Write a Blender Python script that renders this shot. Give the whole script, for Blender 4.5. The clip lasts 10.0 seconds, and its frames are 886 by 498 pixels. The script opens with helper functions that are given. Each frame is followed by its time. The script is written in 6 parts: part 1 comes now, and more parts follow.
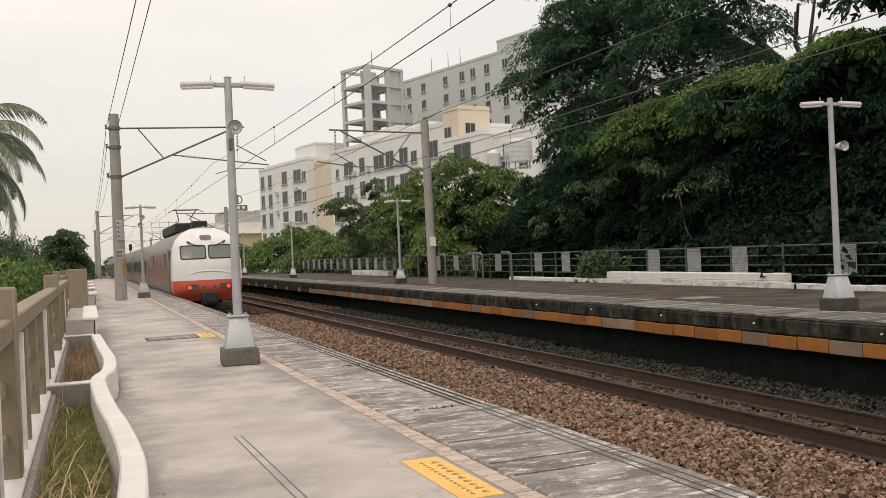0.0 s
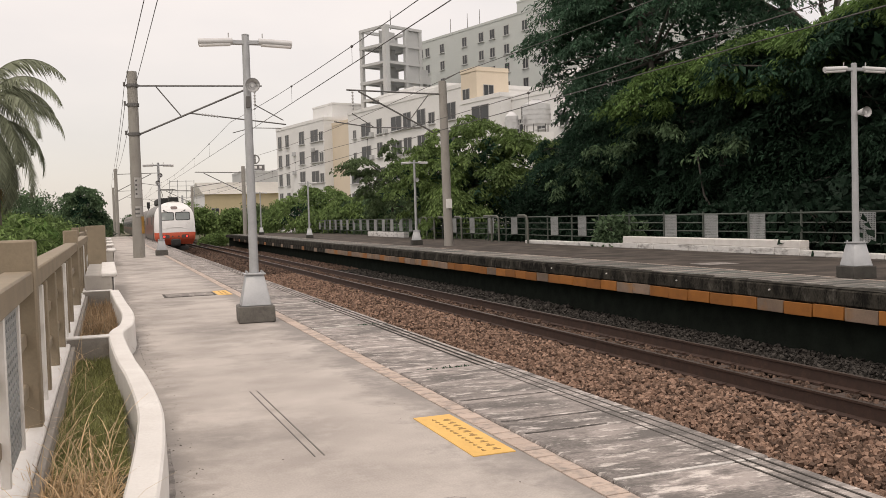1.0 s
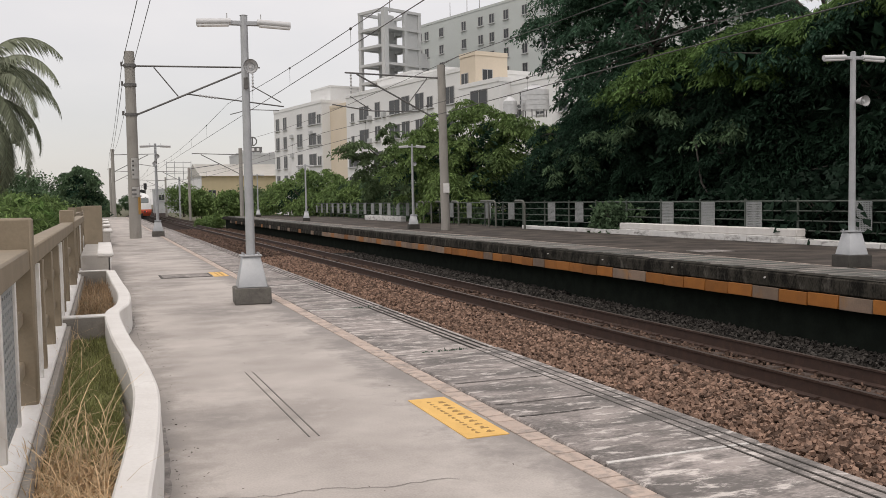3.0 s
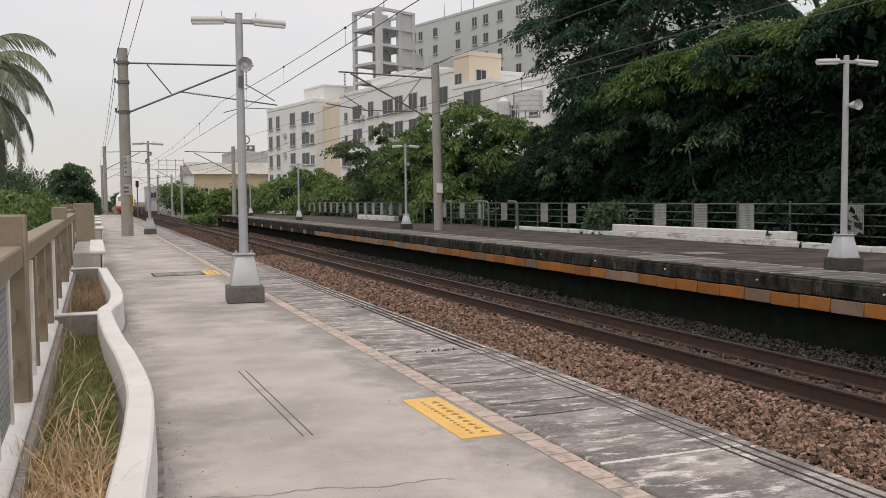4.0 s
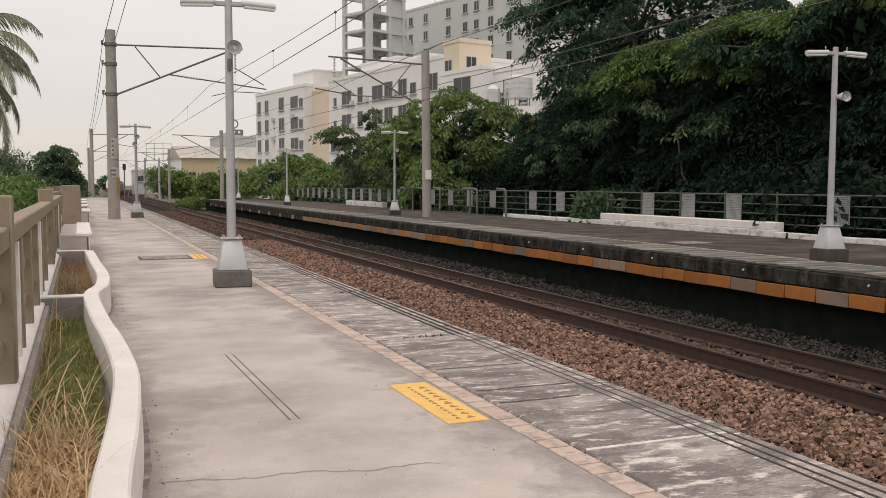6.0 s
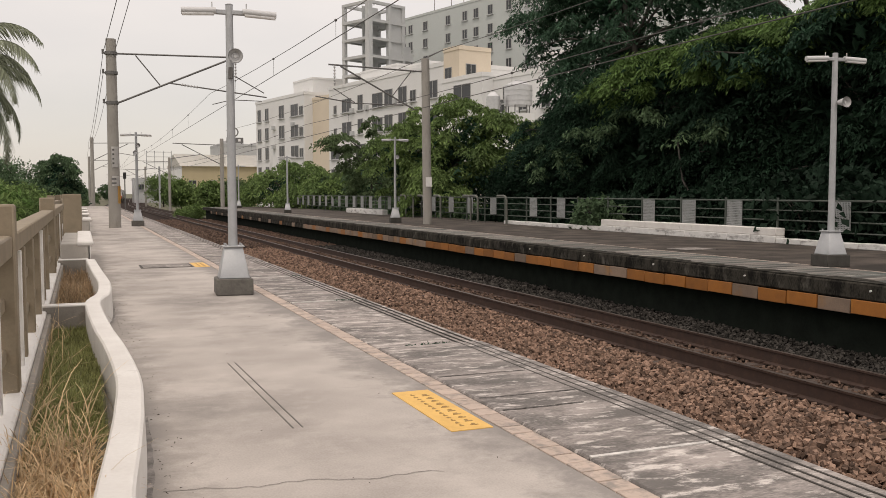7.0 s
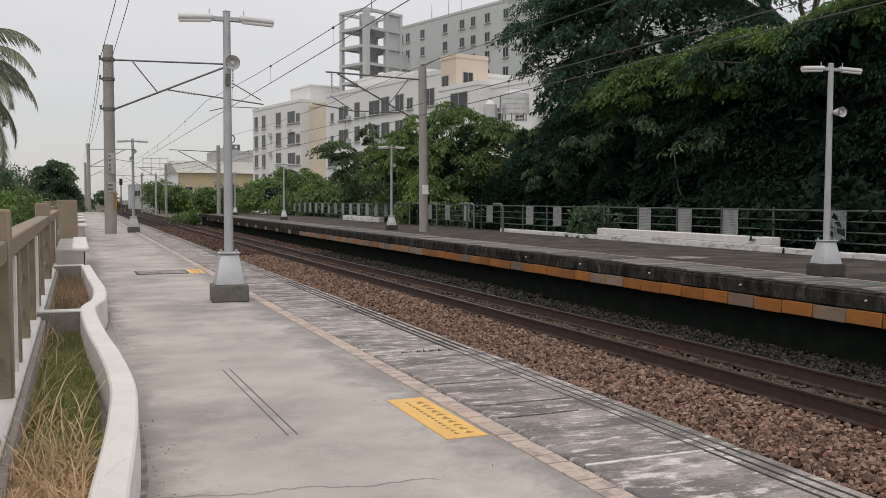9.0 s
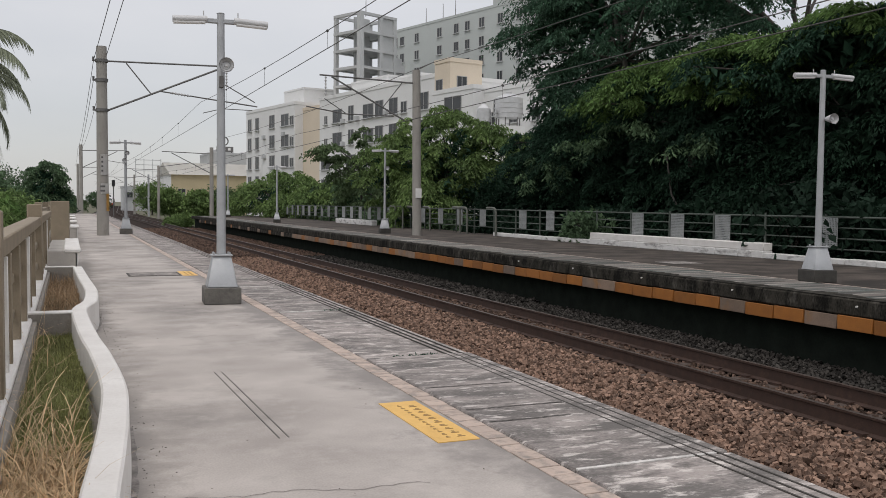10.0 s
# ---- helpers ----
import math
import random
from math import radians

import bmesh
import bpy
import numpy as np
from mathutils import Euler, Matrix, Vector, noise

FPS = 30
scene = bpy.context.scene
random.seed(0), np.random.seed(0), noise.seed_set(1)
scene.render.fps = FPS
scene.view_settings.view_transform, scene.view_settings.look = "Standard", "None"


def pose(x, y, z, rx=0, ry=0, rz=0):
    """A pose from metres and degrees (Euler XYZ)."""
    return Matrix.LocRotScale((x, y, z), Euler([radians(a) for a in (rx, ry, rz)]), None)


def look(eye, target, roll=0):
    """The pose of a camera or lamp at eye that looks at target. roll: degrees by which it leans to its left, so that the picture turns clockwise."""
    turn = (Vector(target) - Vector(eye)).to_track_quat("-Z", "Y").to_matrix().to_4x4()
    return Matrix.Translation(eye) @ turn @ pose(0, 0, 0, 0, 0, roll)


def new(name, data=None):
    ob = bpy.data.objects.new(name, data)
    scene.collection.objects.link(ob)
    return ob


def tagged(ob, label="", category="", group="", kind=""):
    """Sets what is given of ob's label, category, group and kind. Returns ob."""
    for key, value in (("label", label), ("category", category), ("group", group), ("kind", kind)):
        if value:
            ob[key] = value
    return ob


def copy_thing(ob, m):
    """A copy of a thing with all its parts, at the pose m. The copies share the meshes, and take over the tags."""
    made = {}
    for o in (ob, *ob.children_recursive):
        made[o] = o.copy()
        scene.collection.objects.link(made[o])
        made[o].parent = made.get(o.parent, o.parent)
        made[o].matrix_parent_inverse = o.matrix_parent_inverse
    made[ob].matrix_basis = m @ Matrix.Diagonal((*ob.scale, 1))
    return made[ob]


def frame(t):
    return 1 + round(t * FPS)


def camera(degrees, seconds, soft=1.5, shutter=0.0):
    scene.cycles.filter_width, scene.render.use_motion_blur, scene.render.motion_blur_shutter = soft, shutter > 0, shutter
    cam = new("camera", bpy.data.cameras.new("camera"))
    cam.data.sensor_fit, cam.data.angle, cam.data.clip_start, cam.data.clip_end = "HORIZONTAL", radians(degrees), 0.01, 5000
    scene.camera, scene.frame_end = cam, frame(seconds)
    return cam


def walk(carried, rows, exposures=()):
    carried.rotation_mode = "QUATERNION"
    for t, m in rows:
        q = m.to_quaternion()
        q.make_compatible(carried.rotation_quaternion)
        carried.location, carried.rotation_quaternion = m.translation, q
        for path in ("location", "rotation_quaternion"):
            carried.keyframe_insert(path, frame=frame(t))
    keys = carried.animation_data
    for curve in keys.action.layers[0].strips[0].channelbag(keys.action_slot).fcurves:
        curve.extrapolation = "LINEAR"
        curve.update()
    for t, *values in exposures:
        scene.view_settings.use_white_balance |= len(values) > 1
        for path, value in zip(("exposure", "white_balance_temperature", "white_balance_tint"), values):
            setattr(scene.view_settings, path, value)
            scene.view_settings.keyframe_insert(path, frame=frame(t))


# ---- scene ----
cam = camera(52.4, 10.0, soft=0.85)
# t, x, y, z, yaw, pitch, roll
ROWS = [
    (0.0, 0.023, 0.017, 1.385, -21.570, 0.114, 2.527),
    (0.5, 0.028, -0.005, 1.367, -20.797, -1.407, 2.106),
    (1.0, 0.022, -0.003, 1.366, -20.532, -2.227, 1.691),
    (1.5, 0.015, -0.015, 1.363, -19.987, -2.709, 1.510),
    (2.0, 0.016, -0.017, 1.359, -20.082, -2.775, 1.424),
    (2.5, 0.024, -0.016, 1.357, -20.436, -3.166, 1.231),
    (4.0, 0.004, -0.004, 1.357, -21.174, -3.211, 0.542),
    (4.5, 0.000, 0.000, 1.350, -21.450, -3.700, 0.100),
    (5.0, 0.004, -0.007, 1.348, -21.944, -3.822, -0.059),
    (6.5, -0.007, -0.007, 1.350, -21.867, -4.099, -0.153),
    (7.0, -0.012, -0.001, 1.350, -21.884, -3.587, 0.102),
    (7.5, -0.003, -0.003, 1.355, -23.200, -3.115, -0.100),
    (8.0, -0.006, -0.006, 1.354, -22.474, -3.069, -0.105),
    (8.5, -0.005, -0.008, 1.349, -21.996, -3.025, 0.001),
    (9.0, -0.010, 0.001, 1.347, -22.109, -3.090, -0.183),
    (9.5, -0.013, -0.005, 1.346, -22.269, -2.988, -0.392),
    (10.0, -0.011, -0.005, 1.347, -22.539, -2.854, -0.564),
]
walk(cam, [(t, pose(x, y, z, 90 + p, r, w)) for t, x, y, z, w, p, r in ROWS],
     exposures=[(0.0, 0.05, 7500, 12), (1.0, 0.05, 7500, 15), (1.5, 0.04, 7350, 14.5), (2.0, 0.12, 7200, 14), (2.5, -0.03, 7000, 13), (4.5, -0.1, 6950, 13), (6.5, -0.03, 7500, 15), (7.5, -0.13, 7350, 13), (9.0, -0.2, 6800, 12), (10.0, -0.27, 6600, 11)])

# ---- world and sun: bright overcast, brighter overhead ----
world = bpy.data.worlds.new("overcast")
scene.world = world
world.use_nodes = True
wn, wl = world.node_tree.nodes, world.node_tree.links
wn.clear()


def wnode(kind, **inputs):
    n = wn.new(kind)
    for k, v in inputs.items():
        n.inputs[k].default_value = v
    return n


w_out = wnode("ShaderNodeOutputWorld")
w_sky = wn.new("ShaderNodeTexSky")
w_sky.sky_type, w_sky.sun_disc = "NISHITA", False
w_sky.sun_elevation, w_sky.sun_rotation = radians(58), radians(217)
w_bg1 = wnode("ShaderNodeBackground", Strength=0.03)
wl.new(w_sky.outputs[0], w_bg1.inputs[0])
w_tc = wn.new("ShaderNodeTexCoord")
w_sep = wn.new("ShaderNodeSeparateXYZ")
wl.new(w_tc.outputs["Generated"], w_sep.inputs[0])
w_map = wnode("ShaderNodeMapRange")
for i, v in ((1, 0.0), (2, 1.0), (3, 0.61), (4, 1.38)):
    w_map.inputs[i].default_value = v
wl.new(w_sep.outputs[2], w_map.inputs[0])
w_noise = wnode("ShaderNodeTexNoise", Scale=2.2, Detail=5.0, Roughness=0.5)
w_st = wnode("ShaderNodeMapping")
w_st.inputs["Scale"].default_value = (1, 1, 2.6)
wl.new(w_tc.outputs["Generated"], w_st.inputs[0])
wl.new(w_st.outputs[0], w_noise.inputs["Vector"])
w_ramp = wn.new("ShaderNodeValToRGB")
w_ramp.color_ramp.elements[0].position, w_ramp.color_ramp.elements[0].color = 0.33, (0.86, 0.87, 0.90, 1)
w_ramp.color_ramp.elements[1].position, w_ramp.color_ramp.elements[1].color = 0.72, (1.07, 1.05, 1.05, 1)
wl.new(w_noise.outputs[0], w_ramp.inputs[0])
w_bg2 = wn.new("ShaderNodeBackground")
wl.new(w_ramp.outputs[0], w_bg2.inputs[0])
wl.new(w_map.outputs[0], w_bg2.inputs[1])
w_add = wn.new("ShaderNodeAddShader")
wl.new(w_bg1.outputs[0], w_add.inputs[0])
wl.new(w_bg2.outputs[0], w_add.inputs[1])
wl.new(w_add.outputs[0], w_out.inputs[0])
sun = new("sun", bpy.data.lights.new("sun", "SUN"))
sun.data.energy, sun.data.angle, sun.data.color = 0.75, radians(18), (1.0, 0.96, 0.9)
sun.matrix_world = look((-9, -12, 24), (0, 0, 0))


# ---- materials ----
def mat(name, base, second=None, rough=0.8, scale=6.0, fine=60.0, bump=0.15, metal=0.0, amount=0.6, stretch=(1, 1, 1), island=0.0, obrand=0.0, dirt=None, dirt_scale=0.8, dirt_lo=0.55, emit=0.0, transmit=0.0, spec=0.5, stain=None):
    m = bpy.data.materials.new(name)
    m.use_nodes = True
    nt = m.node_tree
    nd, lk = nt.nodes, nt.links
    bsdf = nd["Principled BSDF"]
    bsdf.inputs["Roughness"].default_value = rough
    bsdf.inputs["Metallic"].default_value = metal
    bsdf.inputs["Specular IOR Level"].default_value = spec
    bsdf.inputs["Transmission Weight"].default_value = transmit
    second = second or tuple(c * 0.62 for c in base)
    tc = nd.new("ShaderNodeTexCoord")
    mp = nd.new("ShaderNodeMapping")
    mp.inputs["Scale"].default_value = stretch
    lk.new(tc.outputs["Object"], mp.inputs[0])
    if obrand:
        oi = nd.new("ShaderNodeObjectInfo")
        sc = nd.new("ShaderNodeMath")
        sc.operation = "MULTIPLY"
        sc.inputs[1].default_value = 41.0
        lk.new(oi.outputs["Random"], sc.inputs[0])
        lk.new(sc.outputs[0], mp.inputs["Location"])
    n1 = nd.new("ShaderNodeTexNoise")
    n1.inputs["Scale"].default_value, n1.inputs["Detail"].default_value = scale, 6
    n2 = nd.new("ShaderNodeTexNoise")
    n2.inputs["Scale"].default_value, n2.inputs["Detail"].default_value = fine, 3
    for n in (n1, n2):
        lk.new(mp.outputs[0], n.inputs["Vector"])
    add = nd.new("ShaderNodeMath")
    add.operation = "MULTIPLY_ADD"
    add.inputs[1].default_value = 0.45
    lk.new(n2.outputs[0], add.inputs[0])
    lk.new(n1.outputs[0], add.inputs[2])
    rp = nd.new("ShaderNodeMapRange")
    for i, v in ((1, 0.52), (2, 0.92), (3, 0.5 - amount / 2), (4, 0.5 + amount / 2)):
        rp.inputs[i].default_value = v
    lk.new(add.outputs[0], rp.inputs[0])
    mix = nd.new("ShaderNodeMix")
    mix.data_type = "RGBA"
    mix.inputs[6].default_value, mix.inputs[7].default_value = (*second, 1), (*base, 1)
    lk.new(rp.outputs[0], mix.inputs[0])
    col = mix.outputs[2]
    if dirt:
        n3 = nd.new("ShaderNodeTexNoise")
        n3.inputs["Scale"].default_value, n3.inputs["Detail"].default_value, n3.inputs["Roughness"].default_value = dirt_scale, 8, 0.65
        lk.new(mp.outputs[0], n3.inputs["Vector"])
        r3 = nd.new("ShaderNodeMapRange")
        for i, v in ((1, dirt_lo), (2, dirt_lo + 0.16), (3, 0.0), (4, 0.85)):
            r3.inputs[i].default_value = v
        lk.new(n3.outputs[0], r3.inputs[0])
        mx = nd.new("ShaderNodeMix")
        mx.data_type = "RGBA"
        mx.inputs[7].default_value = (*dirt, 1)
        lk.new(r3.outputs[0], mx.inputs[0])
        lk.new(col, mx.inputs[6])
        col = mx.outputs[2]
    if stain:
        n4 = nd.new("ShaderNodeTexNoise")
        n4.inputs["Scale"].default_value, n4.inputs["Detail"].default_value, n4.inputs["Roughness"].default_value = stain[1], 10, 0.7
        lk.new(mp.outputs[0], n4.inputs["Vector"])
        r4 = nd.new("ShaderNodeMapRange")
        for i, v in ((1, stain[2]), (2, stain[2] + 0.09), (3, 0.0), (4, stain[3])):
            r4.inputs[i].default_value = v
        lk.new(n4.outputs[0], r4.inputs[0])
        m4 = nd.new("ShaderNodeMix")
        m4.data_type = "RGBA"
        m4.inputs[7].default_value = (*stain[0], 1)
        lk.new(r4.outputs[0], m4.inputs[0])
        lk.new(col, m4.inputs[6])
        col = m4.outputs[2]
    if island or obrand:
        hv = nd.new("ShaderNodeHueSaturation")
        rv = nd.new("ShaderNodeMapRange")
        a = island or obrand
        rv.inputs[3].default_value, rv.inputs[4].default_value = 1 - a, 1 + a
        if island:
            src = nd.new("ShaderNodeNewGeometry").outputs["Random Per Island"]
        else:
            src = nd.new("ShaderNodeObjectInfo").outputs["Random"]
        lk.new(src, rv.inputs[0])
        lk.new(rv.outputs[0], hv.inputs["Value"])
        lk.new(col, hv.inputs["Color"])
        col = hv.outputs[0]
    lk.new(col, bsdf.inputs["Base Color"])
    if emit:
        lk.new(col, bsdf.inputs["Emission Color"])
        bsdf.inputs["Emission Strength"].default_value = emit
    if bump:
        bp = nd.new("ShaderNodeBump")
        bp.inputs["Strength"].default_value, bp.inputs["Distance"].default_value = bump, 0.02
        lk.new(add.outputs[0], bp.inputs["Height"])
        lk.new(bp.outputs[0], bsdf.inputs["Normal"])
    return m


M_CONC = mat("platform_concrete", (0.475, 0.43, 0.395), (0.315, 0.282, 0.258), 0.85, 1.3, 90, 0.14, amount=1.0, dirt=(0.21, 0.19, 0.174), dirt_scale=0.5, dirt_lo=0.49, stain=((0.54, 0.49, 0.452), 0.9, 0.53, 0.35))


def blotch_band(m, x0, x1, dark):
    """Blotchy darker band that builds up from x0 to x1, broken by noise."""
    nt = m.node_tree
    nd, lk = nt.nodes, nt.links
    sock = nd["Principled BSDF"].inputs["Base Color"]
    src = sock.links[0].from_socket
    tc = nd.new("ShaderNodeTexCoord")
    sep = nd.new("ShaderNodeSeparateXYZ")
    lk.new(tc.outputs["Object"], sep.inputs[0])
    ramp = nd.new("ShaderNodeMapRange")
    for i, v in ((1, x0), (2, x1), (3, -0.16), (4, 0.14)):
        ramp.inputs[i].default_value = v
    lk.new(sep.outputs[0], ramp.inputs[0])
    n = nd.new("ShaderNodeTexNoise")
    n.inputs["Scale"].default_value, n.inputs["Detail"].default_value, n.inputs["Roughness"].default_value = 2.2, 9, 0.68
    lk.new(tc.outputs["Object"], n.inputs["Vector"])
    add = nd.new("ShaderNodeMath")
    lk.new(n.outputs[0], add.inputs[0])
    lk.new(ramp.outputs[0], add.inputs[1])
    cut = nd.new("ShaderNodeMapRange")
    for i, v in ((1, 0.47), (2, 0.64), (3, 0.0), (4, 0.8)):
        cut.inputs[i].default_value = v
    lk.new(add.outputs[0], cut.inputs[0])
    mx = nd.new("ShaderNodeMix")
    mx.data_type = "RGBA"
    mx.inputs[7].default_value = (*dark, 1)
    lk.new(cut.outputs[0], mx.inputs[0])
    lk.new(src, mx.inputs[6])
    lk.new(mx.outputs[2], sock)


# ingrained dirt where feet wear the strip along the guide tiles
blotch_band(M_CONC, 1.6, 2.2, (0.215, 0.195, 0.182))
# darker towards the foot of the planter wall
blotch_band(M_CONC, 0.72, 0.3, (0.26, 0.235, 0.212))
M_SLAB = mat("edge_slab_concrete", (0.335, 0.297, 0.277), (0.14, 0.128, 0.12), 0.9, 2.4, 60, 0.6, amount=1.6, stretch=(0.6, 1.5, 1), dirt=(0.115, 0.105, 0.098), dirt_scale=9.0, dirt_lo=0.5, obrand=0.1, stain=((0.60, 0.55, 0.515), 8.0, 0.535, 0.85), spec=0.3)
M_SAW = mat("sawn_groove", (0.17, 0.155, 0.14), None, 0.9, 5, 40, 0.1)
M_MORTAR = mat("pale_mortar", (0.66, 0.63, 0.60), (0.4, 0.38, 0.36), 0.9, 9, 50, 0.3, amount=1.2)
M_JOINT = mat("dark_joint", (0.075, 0.068, 0.06), None, 0.9, 5, 40, 0.2)
M_TILE = mat("faded_guide_tile", (0.52, 0.41, 0.345), (0.40, 0.32, 0.27), 0.8, 8, 60, 0.25, obrand=0.07, dirt=(0.22, 0.195, 0.175), dirt_scale=9.0, dirt_lo=0.47)
M_YELLOW = mat("yellow_paint", (0.76, 0.47, 0.14), (0.64, 0.38, 0.11), 0.7, 5, 60, 0.1, amount=1.0, dirt=(0.5, 0.36, 0.2), dirt_scale=6, dirt_lo=0.58)
M_TEXT = mat("worn_lettering", (0.36, 0.21, 0.06), None, 0.7, 30, 90, 0.0)
M_WHITE = mat("white_painted_concrete", (0.74, 0.72, 0.69), (0.60, 0.57, 0.54), 0.75, 3, 40, 0.2, dirt=(0.34, 0.31, 0.28), dirt_scale=2.2, dirt_lo=0.6)
M_FWALL = mat("stained_white_wall", (0.72, 0.71, 0.69), (0.55, 0.54, 0.52), 0.8, 3, 30, 0.2, dirt=(0.10, 0.09, 0.085), dirt_scale=1.6, dirt_lo=0.53, stretch=(1, 1, 2.5))
M_GREYC = mat("bare_planter_concrete", (0.34, 0.31, 0.27), (0.2, 0.18, 0.16), 0.9, 6, 50, 0.3, dirt=(0.12, 0.1, 0.08), dirt_scale=3)
M_GREYC2 = mat("grey_bench_concrete", (0.46, 0.43, 0.39), (0.36, 0.33, 0.30), 0.85, 3, 50, 0.2, dirt=(0.26, 0.24, 0.2), dirt_scale=2)
M_FENCE = mat("brown_fence_paint", (0.275, 0.22, 0.152), (0.185, 0.148, 0.103), 0.7, 4, 60, 0.12, dirt=(0.12, 0.1, 0.08), dirt_scale=3, dirt_lo=0.6)
M_POLE = mat("pole_concrete", (0.36, 0.342, 0.31), (0.265, 0.25, 0.228), 0.9, 2.5, 50, 0.2, stretch=(1, 1, 0.4), dirt=(0.2, 0.18, 0.16), dirt_scale=1.5, dirt_lo=0.55)
M_GALV = mat("galvanised_steel", (0.46, 0.47, 0.48), (0.36, 0.37, 0.38), 0.5, 5, 60, 0.05, metal=0.35, amount=0.8)
M_LAMP = mat("grey_lamp_housing", (0.60, 0.60, 0.60), (0.48, 0.48, 0.48), 0.5, 6, 50, 0.03, metal=0.2)
M_TUBE = mat("opal_tube_cover", (0.86, 0.86, 0.85), (0.8, 0.8, 0.8), 0.35, 5, 30, 0.0)
M_LAMPBASE = mat("mossy_base_block", (0.17, 0.16, 0.142), (0.08, 0.074, 0.067), 0.9, 6, 50, 0.3, dirt=(0.07, 0.065, 0.06), dirt_scale=5)
M_MOSS = mat("blackened_base_block", (0.07, 0.066, 0.058), (0.03, 0.028, 0.025), 0.95, 6, 50, 0.3)
M_STEEL = mat("weathered_arm_steel", (0.20, 0.195, 0.19), (0.13, 0.125, 0.12), 0.6, 6, 40, 0.05, metal=0.4)
M_WIRE = mat("catenary_wire", (0.12, 0.115, 0.11), None, 0.6, 5, 20, 0.0, metal=0.3)
M_RAIL = mat("rusty_rail", (0.062, 0.032, 0.022), (0.033, 0.018, 0.013), 0.75, 8, 60, 0.2, dirt=(0.085, 0.047, 0.032), dirt_scale=6)
M_HEAD = mat("worn_rail_head", (0.11, 0.085, 0.072), (0.06, 0.042, 0.034), 0.45, 8, 60, 0.03, metal=0.6)
M_SLEEPER = mat("concrete_sleeper", (0.08, 0.054, 0.042), (0.04, 0.027, 0.021), 0.9, 5, 50, 0.3)
# bed coloured near black to give the shade between the stones
M_BED = mat("ballast_bed", (0.04, 0.027, 0.022), (0.016, 0.011, 0.009), 0.95, 16, 60, 0.9, amount=1.0, spec=0.1)
M_STONE = mat("ballast_stone", (0.285, 0.184, 0.134), (0.112, 0.07, 0.052), 0.9, 9, 70, 0.3, island=0.65, spec=0.25)
M_STONE3 = mat("dark_brown_ballast", (0.15, 0.098, 0.073), (0.06, 0.038, 0.029), 0.9, 9, 70, 0.3, island=0.62, spec=0.25)
# shade beside the far platform is put into this stone colour
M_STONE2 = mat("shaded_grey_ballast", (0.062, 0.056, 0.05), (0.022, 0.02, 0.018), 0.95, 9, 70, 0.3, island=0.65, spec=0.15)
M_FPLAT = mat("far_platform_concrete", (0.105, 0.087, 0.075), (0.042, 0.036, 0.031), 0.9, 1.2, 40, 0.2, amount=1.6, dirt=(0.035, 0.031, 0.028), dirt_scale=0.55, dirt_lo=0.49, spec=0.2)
M_FSLAB = mat("far_edge_slab", (0.185, 0.16, 0.141), (0.05, 0.066, 0.06), 0.9, 1.1, 40, 0.3, amount=1.7, stretch=(0.3, 3.4, 1), dirt=(0.03, 0.027, 0.025), dirt_scale=0.9, dirt_lo=0.5, obrand=0.3, stain=((0.5, 0.45, 0.405), 1.5, 0.56, 0.8))
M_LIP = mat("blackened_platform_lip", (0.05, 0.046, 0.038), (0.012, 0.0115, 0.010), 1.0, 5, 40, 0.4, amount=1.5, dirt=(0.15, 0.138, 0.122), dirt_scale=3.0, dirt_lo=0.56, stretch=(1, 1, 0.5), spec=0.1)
M_PANEL = mat("orange_edge_panel", (0.34, 0.125, 0.02), (0.22, 0.082, 0.017), 0.6, 4, 40, 0.15, obrand=0.2, dirt=(0.13, 0.065, 0.025), dirt_scale=3, dirt_lo=0.6)
M_PANELG = mat("bleached_edge_panel", (0.27, 0.19, 0.135), (0.16, 0.115, 0.088), 0.8, 4, 40, 0.2, obrand=0.25, dirt=(0.33, 0.16, 0.05), dirt_scale=1.5, dirt_lo=0.52)
# moss tint, with the shade of the recess put into the near-black colour
M_DARK = mat("mossy_shade_black_concrete", (0.02, 0.025, 0.02), (0.009, 0.011, 0.009), 1.0, 3, 30, 0.2, spec=0.05)
M_GREEN = mat("green_fence_paint", (0.075, 0.09, 0.075), (0.045, 0.056, 0.047), 0.6, 8, 40, 0.1)
M_GATEPOST = mat("grey_green_fence_pipe", (0.14, 0.145, 0.125), (0.09, 0.095, 0.08), 0.6, 8, 40, 0.1)
M_MESH = mat("white_mesh_panel", (0.31, 0.325, 0.32), (0.24, 0.25, 0.25), 0.6, 9, 40, 0.05)
M_SOIL = mat("soil_ground", (0.17, 0.145, 0.10), (0.07, 0.065, 0.045), 0.95, 3, 30, 0.5, dirt=(0.06, 0.085, 0.03), dirt_scale=0.6, dirt_lo=0.45)
M_BWHITE = mat("white_rendered_wall", (0.76, 0.76, 0.75), (0.66, 0.66, 0.65), 0.8, 0.25, 4, 0.03, dirt=(0.48, 0.48, 0.46), dirt_scale=0.12, dirt_lo=0.56)
M_BCREAM = mat("cream_rendered_wall", (0.70, 0.605, 0.48), (0.62, 0.535, 0.425), 0.8, 0.25, 4, 0.03)
M_BGREY = mat("grey_rendered_wall", (0.47, 0.50, 0.485), (0.41, 0.435, 0.42), 0.8, 0.2, 4, 0.03, dirt=(0.34, 0.355, 0.345), dirt_scale=0.1, dirt_lo=0.55)
M_BFRAME = mat("pale_grey_concrete_frame", (0.50, 0.51, 0.51), (0.42, 0.43, 0.43), 0.8, 0.3, 4, 0.03)
M_WINDOW = mat("dark_window_glass", (0.04, 0.045, 0.05), (0.025, 0.028, 0.03), 0.28, 1, 6, 0.0)
